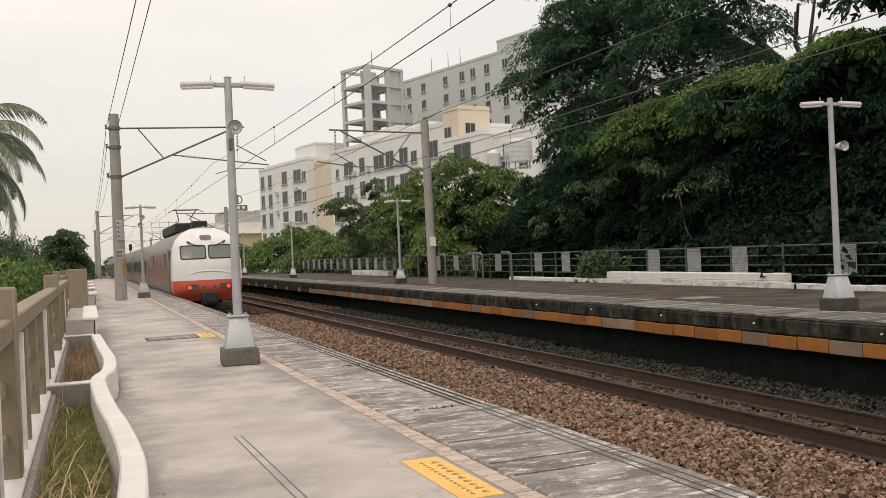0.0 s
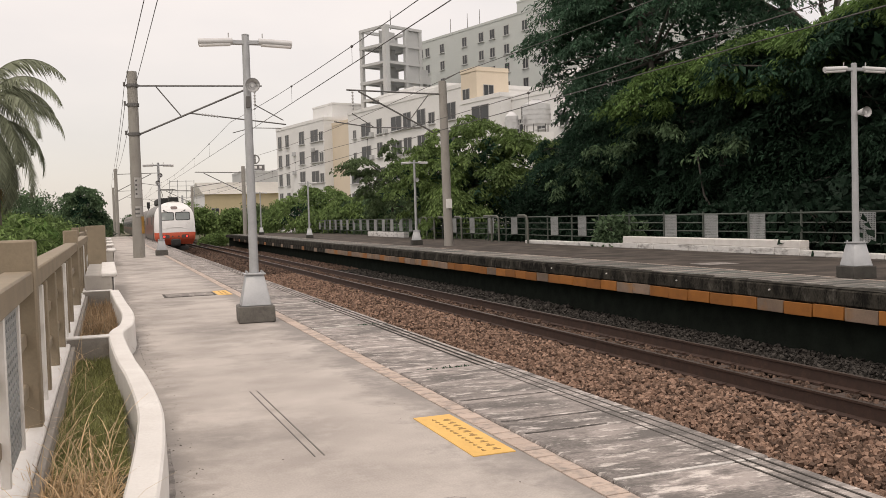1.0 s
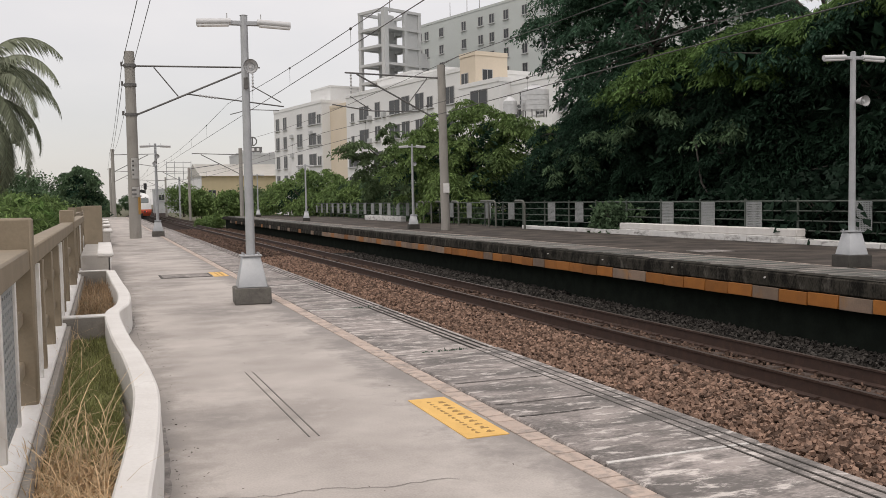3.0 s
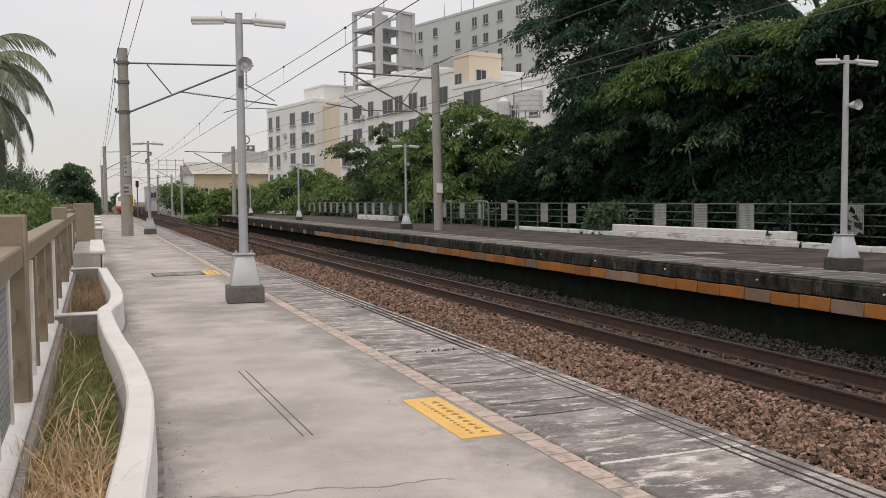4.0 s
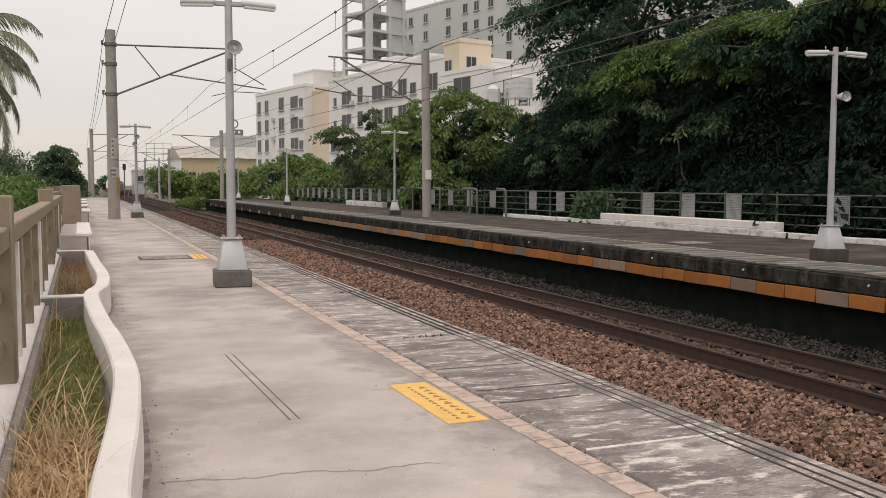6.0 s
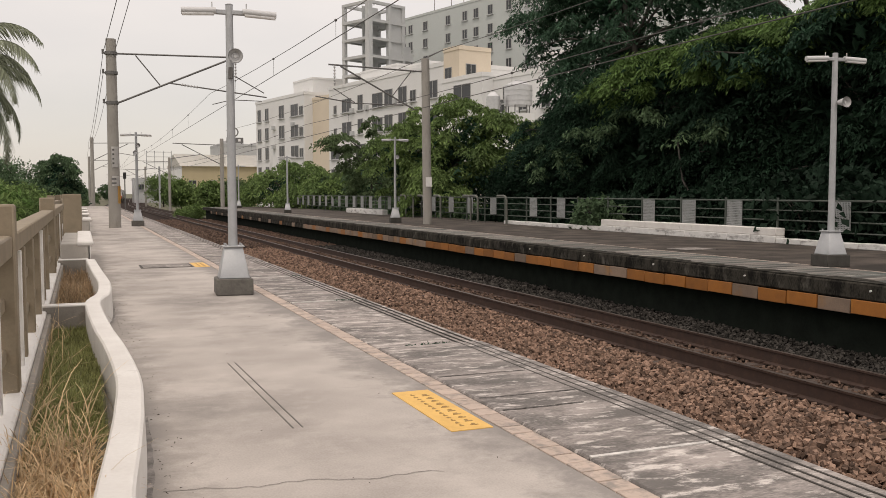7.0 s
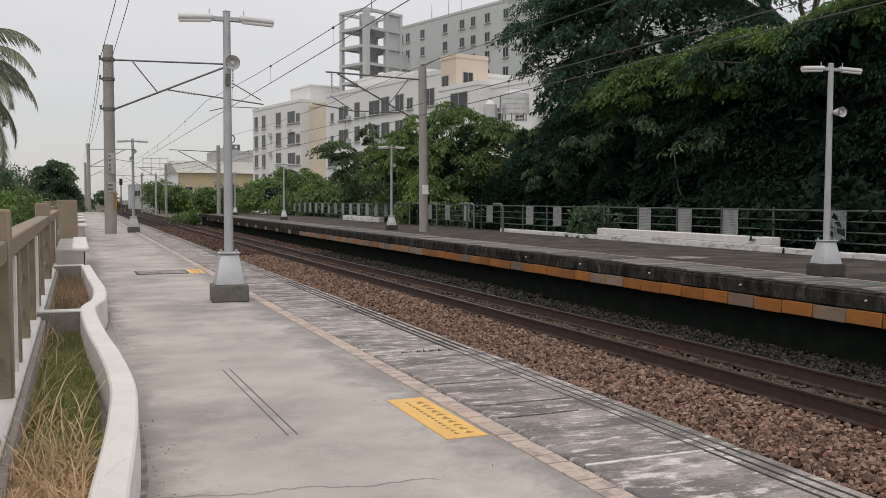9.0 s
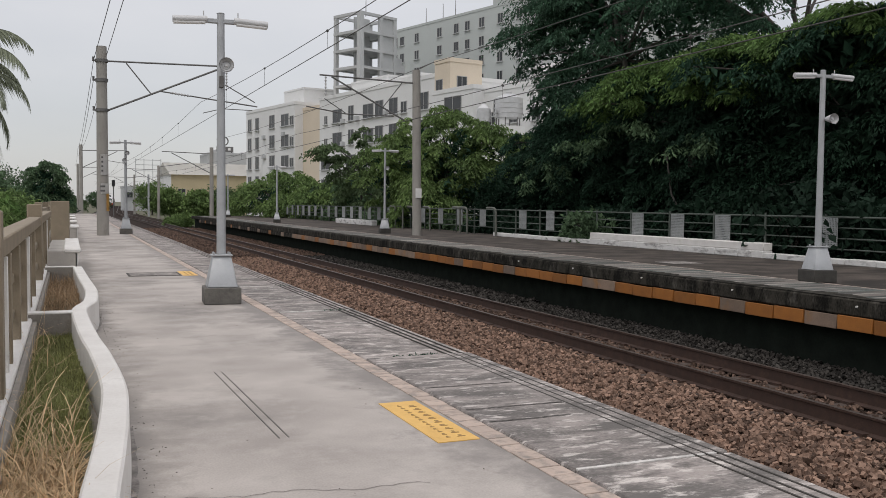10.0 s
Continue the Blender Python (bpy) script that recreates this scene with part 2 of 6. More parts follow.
M_WFRAME = mat("window_frame_paint", (0.46, 0.46, 0.45), None, 0.5, 4, 20, 0.0)
M_CURTAIN = mat("pale_curtain", (0.45, 0.46, 0.45), None, 0.8, 4, 20, 0.0)
M_TANK = mat("stainless_tank", (0.62, 0.62, 0.62), (0.5, 0.5, 0.5), 0.35, 3, 20, 0.02, metal=0.6)
M_ROOFW = mat("pale_sheet_roof", (0.80, 0.78, 0.73), (0.72, 0.70, 0.65), 0.6, 0.8, 6, 0.02)
M_YWALL = mat("yellowed_shed_wall", (0.56, 0.47, 0.30), (0.48, 0.40, 0.26), 0.8, 0.8, 6, 0.03)
M_TRUNK = mat("tree_bark", (0.06, 0.052, 0.043), (0.03, 0.026, 0.021), 0.95, 3, 20, 0.6, stretch=(1, 1, 0.3))
M_BARK = mat("grey_tree_bark", (0.085, 0.08, 0.07), (0.04, 0.037, 0.032), 0.95, 3, 20, 0.6, stretch=(1, 1, 0.3))
M_PALMT = mat("palm_trunk_bark", (0.17, 0.145, 0.115), (0.09, 0.075, 0.06), 0.95, 3, 20, 0.6, stretch=(1, 1, 3))


def leaf_mat(name, base, second, island=0.35):
    m = mat(name, base, second, 0.7, 0.5, 9, 0.0, island=island, amount=1.0, spec=0.15)
    nt = m.node_tree
    b = nt.nodes["Principled BSDF"]
    tr = nt.nodes.new("ShaderNodeBsdfTranslucent")
    src = b.inputs["Base Color"].links[0].from_socket
    nt.links.new(src, tr.inputs[0])
    mx = nt.nodes.new("ShaderNodeMixShader")
    mx.inputs[0].default_value = 0.28
    nt.links.new(b.outputs[0], mx.inputs[1])
    nt.links.new(tr.outputs[0], mx.inputs[2])
    nt.links.new(mx.outputs[0], nt.nodes["Material Output"].inputs[0])
    return m


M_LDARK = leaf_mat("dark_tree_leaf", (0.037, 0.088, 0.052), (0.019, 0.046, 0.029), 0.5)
M_LBRIGHT = leaf_mat("fresh_tree_leaf", (0.19, 0.275, 0.095), (0.10, 0.155, 0.058), 0.5)
M_LOLIVE = leaf_mat("olive_tree_leaf", (0.14, 0.20, 0.095), (0.075, 0.11, 0.055))
M_LPALM = leaf_mat("palm_leaflet", (0.25, 0.275, 0.19), (0.145, 0.16, 0.112))
# these three leaf colours carry the shade under the canopy
M_LDEEP = leaf_mat("shade_darkened_leaf", (0.017, 0.042, 0.024), (0.009, 0.022, 0.013))
M_LCREEP = leaf_mat("shade_dark_creeper_leaf", (0.02, 0.044, 0.027), (0.01, 0.022, 0.014))
M_LSHADE = leaf_mat("shade_darkened_tree_leaf", (0.03, 0.068, 0.04), (0.014, 0.033, 0.02), 0.55)
M_LDEAD = leaf_mat("dry_palm_leaflet", (0.30, 0.22, 0.10), (0.18, 0.13, 0.06))
M_GRASS = leaf_mat("green_grass_blade", (0.33, 0.34, 0.14), (0.19, 0.20, 0.08))
M_STRAW = leaf_mat("dry_straw", (0.84, 0.64, 0.41), (0.56, 0.40, 0.24))
M_BROWNGRASS = leaf_mat("dry_brown_grass", (0.46, 0.32, 0.20), (0.25, 0.17, 0.10))
M_TWHITE = mat("white_train_paint", (0.78, 0.77, 0.76), (0.68, 0.67, 0.66), 0.35, 2, 20, 0.01, dirt=(0.55, 0.52, 0.49), dirt_scale=1.2, dirt_lo=0.6)
M_TORANGE = mat("orange_train_paint", (0.68, 0.13, 0.07), (0.58, 0.105, 0.055), 0.35, 2, 20, 0.01)
M_TSIDE = mat("dusty_red_train_side", (0.23, 0.10, 0.08), (0.15, 0.07, 0.058), 0.4, 1, 20, 0.01)
M_TGREY = mat("grey_train_underframe", (0.22, 0.20, 0.185), (0.12, 0.11, 0.10), 0.7, 2, 20, 0.05)
M_TBLACK = mat("black_undergear", (0.03, 0.03, 0.03), (0.02, 0.02, 0.02), 0.8, 4, 20, 0.1)
M_TCOACH = mat("grey_brown_coach_side", (0.15, 0.132, 0.118), (0.10, 0.09, 0.08), 0.4, 1, 20, 0.01)
M_TGLASS = mat("train_windscreen", (0.20, 0.225, 0.22), (0.13, 0.15, 0.15), 0.3, 1.5, 10, 0.0)
M_TAIL = mat("lit_red_tail_lamp", (1.0, 0.06, 0.05), (0.9, 0.05, 0.04), 0.3, 5, 20, 0.0, emit=1.1)
M_LENS = mat("unlit_lamp_lens", (0.17, 0.12, 0.11), None, 0.15, 5, 20, 0.0)


# ---- building helpers ----
def box(bm, x0, x1, y0, y1, z0, z1, bevel=0.0, taper=0.0):
    r = bmesh.ops.create_cube(bm, size=1)
    for v in r["verts"]:
        k = 1 - taper if v.co.z > 0 else 1
        v.co = Vector(((x0 + x1) / 2 + v.co.x * (x1 - x0) * k, (y0 + y1) / 2 + v.co.y * (y1 - y0) * k, (z0 + z1) / 2 + v.co.z * (z1 - z0)))
    if bevel:
        es = list({e for v in r["verts"] for e in v.link_edges})
        bmesh.ops.bevel(bm, geom=es, offset=bevel, segments=1, affect="EDGES")


def tube(bm, p0, p1, r0, r1=None, n=10, caps=True):
    p0, p1 = Vector(p0), Vector(p1)
    r1 = r0 if r1 is None else r1
    d = p1 - p0
    q = d.to_track_quat("Z", "Y").to_matrix()
    rings = []
    for p, r in ((p0, r0), (p1, r1)):
        rings.append([bm.verts.new(p + q @ Vector((r * math.cos(2 * math.pi * i / n), r * math.sin(2 * math.pi * i / n), 0))) for i in range(n)])
    for i in range(n):
        bm.faces.new((rings[0][i], rings[0][(i + 1) % n], rings[1][(i + 1) % n], rings[1][i]))
    if caps:
        bm.faces.new(rings[0][::-1])
        bm.faces.new(rings[1])


def pipe(bm, pts, r, n=8):
    """One connected tube through all the points."""
    pts = [Vector(p) for p in pts]
    pts = [p for i, p in enumerate(pts) if i == 0 or (p - pts[i - 1]).length > 1e-4]
    rings = []
    for i, p in enumerate(pts):
        d = (pts[min(i + 1, len(pts) - 1)] - pts[max(i - 1, 0)]).normalized()
        side = d.cross(Vector((0.13, 0.31, 0.94)) if abs(d.z) < 0.9 else Vector((0.94, 0.31, 0.13))).normalized()
        up = side.cross(d)
        rings.append([bm.verts.new(p + (side * math.cos(2 * math.pi * k / n) + up * math.sin(2 * math.pi * k / n)) * r) for k in range(n)])
    for a, b in zip(rings, rings[1:]):
        for k in range(n):
            bm.faces.new((a[k], a[(k + 1) % n], b[(k + 1) % n], b[k]))
    bm.faces.new(rings[0][::-1])
    bm.faces.new(rings[-1])


def smooth(me, angle=40):
    for p in me.polygons:
        p.use_smooth = True
    me.set_sharp_from_angle(angle=radians(angle))


def mesh_of(name, bm, material, shade=True):
    me = bpy.data.meshes.new(name)
    bmesh.ops.recalc_face_normals(bm, faces=bm.faces)
    bm.to_mesh(me)
    bm.free()
    for m in material if isinstance(material, (list, tuple)) else [material]:
        me.materials.append(m)
    if shade:
        smooth(me)
    return me


def part(name, bm, material, parent, label="", at=None):
    me = bm if isinstance(bm, bpy.types.Mesh) else mesh_of(name, bm, material)
    ob = new(name, me)
    ob.parent = parent
    if at is not None:
        ob.matrix_basis = at
    if label:
        tagged(ob, label)
    return ob


def thing(name, loc, label, category, group="", kind="", rz=0):
    ob = new(name)
    ob.matrix_basis = pose(*loc, 0, 0, rz)
    return tagged(ob, label, category, group, kind)


def solid(name, bm, material, label, category, group="", kind="structure"):
    return tagged(new(name, mesh_of(name, bm, material)), label, category, group, kind)


def raw_mesh(name, verts, faces, material, size):
    """verts (N,3), faces (M,size) as arrays."""
    me = bpy.data.meshes.new(name)
    me.vertices.add(len(verts))
    me.vertices.foreach_set("co", np.asarray(verts, dtype=np.float32).ravel())
    me.loops.add(len(faces) * size)
    me.loops.foreach_set("vertex_index", np.asarray(faces, dtype=np.int32).ravel())
    me.polygons.add(len(faces))
    me.polygons.foreach_set("loop_start", np.arange(len(faces), dtype=np.int32) * size)
    me.update(calc_edges=True)
    me.validate()
    me.shade_flat()
    me.materials.append(material)
    return me


def leaves_mesh(name, centres, length, width, material, rng, droop=0.5, spread=1.0, heading=None):
    """One folded leaf (4 points, 2 triangles) at each centre."""
    n = len(centres)
    az = rng.uniform(0, 2 * np.pi, n)
    el = rng.normal(-droop, 0.45 * spread, n)
    if heading is not None:
        az = heading[0] + rng.normal(0, 0.55, n)
        el = heading[1] + rng.normal(0, 0.28, n)
    d = np.stack([np.cos(az) * np.cos(el), np.sin(az) * np.cos(el), np.sin(el)], 1)
    up = np.stack([rng.normal(0, 0.5, n), rng.normal(0, 0.5, n), np.ones(n)], 1)
    s = np.cross(d, up)
    s /= np.linalg.norm(s, axis=1)[:, None] + 1e-9
    nn = np.cross(s, d)
    k = rng.uniform(0.65, 1.35, n)[:, None]
    L, W = length * k, width * k
    a = centres - d * L * 0.5
    b = centres + s * W * 0.5 + nn * W * 0.18
    c = centres + d * L * 0.5 - nn * L * 0.08
    e = centres - s * W * 0.5 + nn * W * 0.18
    v = np.stack([a, b, c, e], 1).reshape(-1, 3)
    i = np.arange(n)[:, None] * 4
    f = np.concatenate([i + [0, 1, 2], i + [0, 2, 3]], 1).reshape(-1, 3)
    return raw_mesh(name, v, f, material, 3)


def crown_points(rng, blobs, clumps, per, clump_r, shell=0.55):
    """Leaf centres in clumps that lie towards the outside of several ellipsoids (x, y, z, rx, ry, rz)."""
    blobs = np.array(blobs, float)
    vol = (blobs[:, 3] * blobs[:, 4] * blobs[:, 5]) ** 0.72
    which = rng.choice(len(blobs), clumps, p=vol / vol.sum())
    d = rng.normal(size=(clumps, 3))
    d /= np.linalg.norm(d, axis=1)[:, None]
    r = shell + (1.04 - shell) * rng.random(clumps) ** 0.6
    c = blobs[which, :3] + d * r[:, None] * blobs[which, 3:]
    off = rng.normal(size=(clumps, per, 3)) * clump_r * rng.uniform(0.5, 1.3, (clumps, 1, 1)) * [1, 1, 0.45]
    off[..., 2] -= 0.38 * np.linalg.norm(off[..., :2], axis=2)
    return (c[:, None] + off).reshape(-1, 3)

M_LMID = leaf_mat("mid_green_leaf", (0.12, 0.19, 0.10), (0.065, 0.105, 0.058), 0.45)
M_LBLUE = leaf_mat("bluish_green_leaf", (0.072, 0.145, 0.088), (0.036, 0.074, 0.048), 0.5)

M_LITTER = mat("dry_leaf_litter", (0.07, 0.05, 0.035), None, 0.9, 9, 40, 0.0)

M_LBRIGHT2 = leaf_mat("yellow_green_leaf", (0.15, 0.245, 0.075), (0.072, 0.128, 0.043), 0.5)

M_MOTTLE = mat("mottled_dark_concrete", (0.27, 0.243, 0.225), (0.14, 0.126, 0.116), 0.9, 7, 60, 0.25, amount=1.6, stain=((0.45, 0.40, 0.365), 5, 0.55, 0.9))

# ---- ground, platforms, track ----
def bend(y):
    """The line swings slightly to the east far down the track."""
    k = max(0.0, y - 150)
    return k * k / 2000 if k < 50 else 1.25 + (k - 50) * 0.05


rng = np.random.default_rng(7)
bm = bmesh.new()
box(bm, -2500, 2500, -2500, 2500, -1.6, -1.2)
solid("ground", bm, M_SOIL, "bare soil and weeds beside the railway", "ground")

EDGE = 3.34
bm = bmesh.new()
box(bm, -0.95, 2.19, -8, 100, -1.25, 0.0)
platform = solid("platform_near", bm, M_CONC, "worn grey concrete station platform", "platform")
bm = bmesh.new()
box(bm, 2.19, EDGE - 0.01, -8, 100, -1.25, -0.03)
solid("platform_near_base", bm, M_JOINT, "dark bedding under the platform edge slabs", "platform")

bm = bmesh.new()
yy = [-60 + 20 * i for i in range(9)] + [120 + 15 * i for i in range(24)]
lo = [(EDGE, 11.9, y, bend(y)) for y in yy]
quad = [[bm.verts.new((x + d, y, z)) for x, z in ((a, -1.35), (a, -1.195), (b, -1.195), (b, -1.35))] for a, b, y, d in lo]
for p, q in zip(quad, quad[1:]):
    for i in range(4):
        bm.faces.new((p[i], p[(i + 1) % 4], q[(i + 1) % 4], q[i]))
bm.faces.new(quad[0])
bm.faces.new(quad[-1][::-1])
solid("ballast_bed", bm, M_BED, "brown crushed stone ballast bed", "ballast")

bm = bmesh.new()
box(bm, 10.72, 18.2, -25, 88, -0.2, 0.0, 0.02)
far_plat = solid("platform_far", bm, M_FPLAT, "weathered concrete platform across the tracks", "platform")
bm = bmesh.new()
box(bm, 0, 1.36, 0.01, 0.96, -0.05, 0.006, 0.006)
fslab_me = mesh_of("far_edge_slab", bm, M_FSLAB)
for i in range(92):
    part("far_edge_slab", fslab_me, None, far_plat, "", Matrix.Translation((10.99, -3 + i * 0.98, 0.003 * ((i * 5) % 3))))
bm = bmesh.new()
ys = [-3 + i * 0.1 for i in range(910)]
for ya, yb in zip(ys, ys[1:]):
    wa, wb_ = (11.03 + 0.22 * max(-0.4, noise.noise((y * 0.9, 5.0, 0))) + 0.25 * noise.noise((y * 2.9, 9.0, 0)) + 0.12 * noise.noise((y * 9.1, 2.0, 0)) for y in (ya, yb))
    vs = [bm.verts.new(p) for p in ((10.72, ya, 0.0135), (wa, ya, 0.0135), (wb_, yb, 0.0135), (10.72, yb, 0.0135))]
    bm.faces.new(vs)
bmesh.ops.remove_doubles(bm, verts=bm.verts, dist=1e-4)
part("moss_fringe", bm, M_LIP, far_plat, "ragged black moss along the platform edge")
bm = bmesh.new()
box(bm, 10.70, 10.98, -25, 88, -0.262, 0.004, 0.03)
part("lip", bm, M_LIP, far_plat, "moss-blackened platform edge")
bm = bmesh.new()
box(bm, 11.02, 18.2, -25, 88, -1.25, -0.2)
part("platform_wall", bm, M_DARK, far_plat, "mossy recessed platform wall, coloured black for the recess shade")
bm = bmesh.new()
box(bm, 12.42, 12.47, -25, 86, 0.0, 0.005)
part("guide_line", bm, M_TILE, far_plat, "faded pale guide line")
bm = bmesh.new()
box(bm, 0, 0.05, 0.010, 0.654, -0.478, -0.266, 0.006)
panel_me = mesh_of("edge_panel", bm, M_PANEL)
bm = bmesh.new()
box(bm, 0, 0.05, 0.010, 0.654, -0.478, -0.266, 0.006)
panel_me2 = mesh_of("edge_panel_bleached", bm, M_PANELG)
bm = bmesh.new()
box(bm, 0, 0.05, 0.010, 0.654, -0.478, -0.266, 0.006)
panel_me3 = mesh_of("edge_panel_grimy", bm, M_LIP)
for i in range(126):
    y = 10.21 + 0.666 * (i - 18)
    bleached = i in (4, 10, 18, 21, 27, 28, 34, 39) or (y > 27 and i % 4 > 0)
    part("edge_panel", panel_me3 if y > 46 and i % 5 else panel_me2 if bleached else panel_me, None, far_plat, "", Matrix.Translation((10.685 + 0.003 * ((i * 13) % 5 - 2), y, 0.003 * ((i * 7) % 5 - 2))))

bm = bmesh.new()
tube(bm, (10.70, 0, -0.10), (10.672, 0, -0.105), 0.014, 0.017, 8)
weep_me = mesh_of("weep_pipe", bm, M_WHITE)
for i in range(7):
    part("weep_pipe", weep_me, None, far_plat, "", Matrix.Translation((0, 4.44 + 2.7 * i, 0)))

# rails and sleepers
# profile made deeper so the dark side also covers the shadow below the rail
RAIL = ((-0.075, -0.215), (0.075, -0.215), (0.075, -0.198), (0.014, -0.178), (0.014, -0.035), (0.034, -0.026), (0.034, 0.0), (-0.034, 0.0), (-0.034, -0.026), (-0.014, -0.035), (-0.014, -0.178), (-0.075, -0.198))


def rail_line(x, y0, y1):
    bm = bmesh.new()
    rings = [[bm.verts.new((x + p + bend(y), y, -0.9 + q)) for p, q in RAIL] for y in [y0, 60, 150] + [162 + 12 * k for k in range(27)]]
    for a, b in zip(rings, rings[1:]):
        for i in range(len(RAIL)):
            f = bm.faces.new((a[i], a[(i + 1) % len(RAIL)], b[(i + 1) % len(RAIL)], b[i]))
            f.material_index = 1 if i == 6 else 0
    me = mesh_of("rail", bm, [M_RAIL, M_HEAD], False)
    return me


NEAR, FAR = 4.76, 8.54
bm = bmesh.new()
box(bm, -1.0, 1.0, -0.11, 0.11, -1.32, -1.115, 0.02)
sleeper_me = mesh_of("sleeper", bm, M_SLEEPER)
for name, cx in (("track_near", NEAR), ("track_far", FAR)):
    t = thing(name, (0, 0, 0), "rusty narrow-gauge railway track on concrete sleepers", "railway track", "tracks", "structure")
    for s in (-1, 1):
        part("rail", rail_line(cx + s * 0.567, -60, 320), None, t, "rusty steel rail with a worn head")
    for i in range(130):
        part("sleeper", sleeper_me, None, t, "", Matrix.Translation((cx, -4 + i * 0.62, 0)))
    bm = bmesh.new()
    for i in range(130):
        for s in (-1, 1):
            y = -4 + i * 0.62
            box(bm, cx + s * 0.567 - 0.13, cx + s * 0.567 + 0.13, y - 0.07, y + 0.07, -1.12, -1.08)
    ob = part("rail_clips", bm, M_RAIL, t, "rusted rail fastenings")
    tagged(ob, kind="stuff")


def stones(name, x0, x1, y0, y1, per_m2, size, material, zbase=-1.09, seed=1):
    r = np.random.default_rng(seed)
    n = int((x1 - x0) * (y1 - y0) * per_m2)
    c = np.stack([r.uniform(x0, x1, n), r.uniform(y0, y1, n), zbase + r.random(n) ** 1.3 * size * 1.3], 1)
    cube = np.array([[x, y, z] for z in (-1, 1) for y in (-1, 1) for x in (-1, 1)], float)
    v = cube[None] * r.uniform(0.55, 1.0, (n, 8, 3)) * (r.uniform(0.7, 1.35, (n, 1, 3)) * [1, 1, 0.7]) * size * 0.5
    q = r.normal(size=(n, 4))
    q /= np.linalg.norm(q, axis=1)[:, None]
    w, x, y, z = q.T
    R = np.stack([1 - 2 * (y * y + z * z), 2 * (x * y - z * w), 2 * (x * z + y * w), 2 * (x * y + z * w), 1 - 2 * (x * x + z * z), 2 * (y * z - x * w), 2 * (x * z - y * w), 2 * (y * z + x * w), 1 - 2 * (x * x + y * y)], 1).reshape(n, 3, 3)
    v = np.einsum("nij,nkj->nki", R, v) + c[:, None]
    f = np.array([[0, 2, 3, 1], [4, 5, 7, 6], [0, 1, 5, 4], [2, 6, 7, 3], [0, 4, 6, 2], [1, 3, 7, 5]])
    f = (np.arange(n)[:, None, None] * 8 + f[None]).reshape(-1, 4)
    return raw_mesh(name, v.reshape(-1, 3), f, material, 4)


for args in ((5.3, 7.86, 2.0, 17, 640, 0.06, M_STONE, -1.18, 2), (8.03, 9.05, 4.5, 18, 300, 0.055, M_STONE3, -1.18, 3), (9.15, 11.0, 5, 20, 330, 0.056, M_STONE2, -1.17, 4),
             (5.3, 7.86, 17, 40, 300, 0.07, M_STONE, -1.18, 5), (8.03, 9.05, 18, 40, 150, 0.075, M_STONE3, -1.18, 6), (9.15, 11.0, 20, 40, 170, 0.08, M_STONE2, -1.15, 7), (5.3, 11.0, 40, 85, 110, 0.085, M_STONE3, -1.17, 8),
             (3.4, 5.25, -6, 40, 120, 0.085, M_STONE, -1.13, 9), (5.3, 9.9, -6, 2.0, 130, 0.085, M_STONE, -1.14, 10)):
    tagged(new("ballast_stones", stones("ballast_stones", *args)), "loose brown crushed ballast stones", "ballast", "", "stuff")

# ---- near platform surface ----
bm = bmesh.new()
box(bm, 0, EDGE - 2.35, 0.008, 3.49, -0.3, 0.0, 0.012)
slab_me = mesh_of("edge_slab", bm, M_SLAB)
edge = thing("platform_edge_slabs", (0, 0, 0), "row of rough broom-finished concrete edge slabs", "platform edge", "", "structure")
for i in range(31):
    part("edge_slab", slab_me, None, edge, "", Matrix.Translation((2.35, -6.59 + i * 3.5, 0.003 * ((i * 5) % 4 - 1))))
bm = bmesh.new()
box(bm, 0.02, 0.9, -0.028, 0.0, -0.02, 0.005, 0.002)
mortar_me = mesh_of("mortar_joint", bm, M_MORTAR)
for i in range(12):
    part("mortar_joint", mortar_me, None, edge, "", Matrix.Translation((2.35, -6.60 + i * 3.5 + (0.03 if i % 2 else 0), 0)))
for x in (3.10, 3.17, 3.25):
    bm = bmesh.new()
    box(bm, x, x + 0.011, -6.5, 99, 0.0, 0.009)
    part("anti_slip_strip", bm, M_JOINT, edge, "thin black anti-slip line")
bm = bmesh.new()
box(bm, 0, 0.135, 0.006, 0.146, -0.05, 0.005, 0.003)
tile_me = mesh_of("guide_tile", bm, M_TILE)
guide = thing("guide_stripe", (0, 0, 0), "faded pinkish guide tiles along the platform", "guide stripe", "", "structure")
for i in range(300):
    part("guide_tile", tile_me, None, guide, "", Matrix.Translation((2.192, -2.0 + i * 0.15, 0.001 * ((i * 7) % 3))))

bm = bmesh.new()
box(bm, 2.192, 2.327, 43.0, 99, -0.05, 0.005)
part("guide_band", bm, M_TILE, guide, "faded guide tiles in the distance")


def form_line(x0, x1, y, seed):
    """A thin dark wandering line across one slab."""
    bm = bmesh.new()
    n = 14
    for i in range(n):
        p = [(x0 + (x1 - x0) * k / n, y + 0.012 * noise.noise((k * 0.5, seed, 0))) for k in (i, i + 1)]
        w = 0.007 + 0.006 * noise.noise((i * 0.8, seed, 3.0))
        v = [bm.verts.new((a, b + s, 0.0105)) for (a, b), s in ((p[0], -w), (p[1], -w), (p[1], w), (p[0], w))]
        bm.faces.new(v)
    part("form_line", bm, M_JOINT, edge, "dark crack across the slab")


for k, y in enumerate((4.95, 5.30, 6.03, 8.5, 9.4, 9.9, 11.9, 13.0, 15.6, 16.4, 19.0, 20.2, 22.6, 24.1, 26.0, 27.8, 30.0, 32.5)):
    form_line(2.37, 3.08 if k % 3 else 2.95, y, k + 0.5)


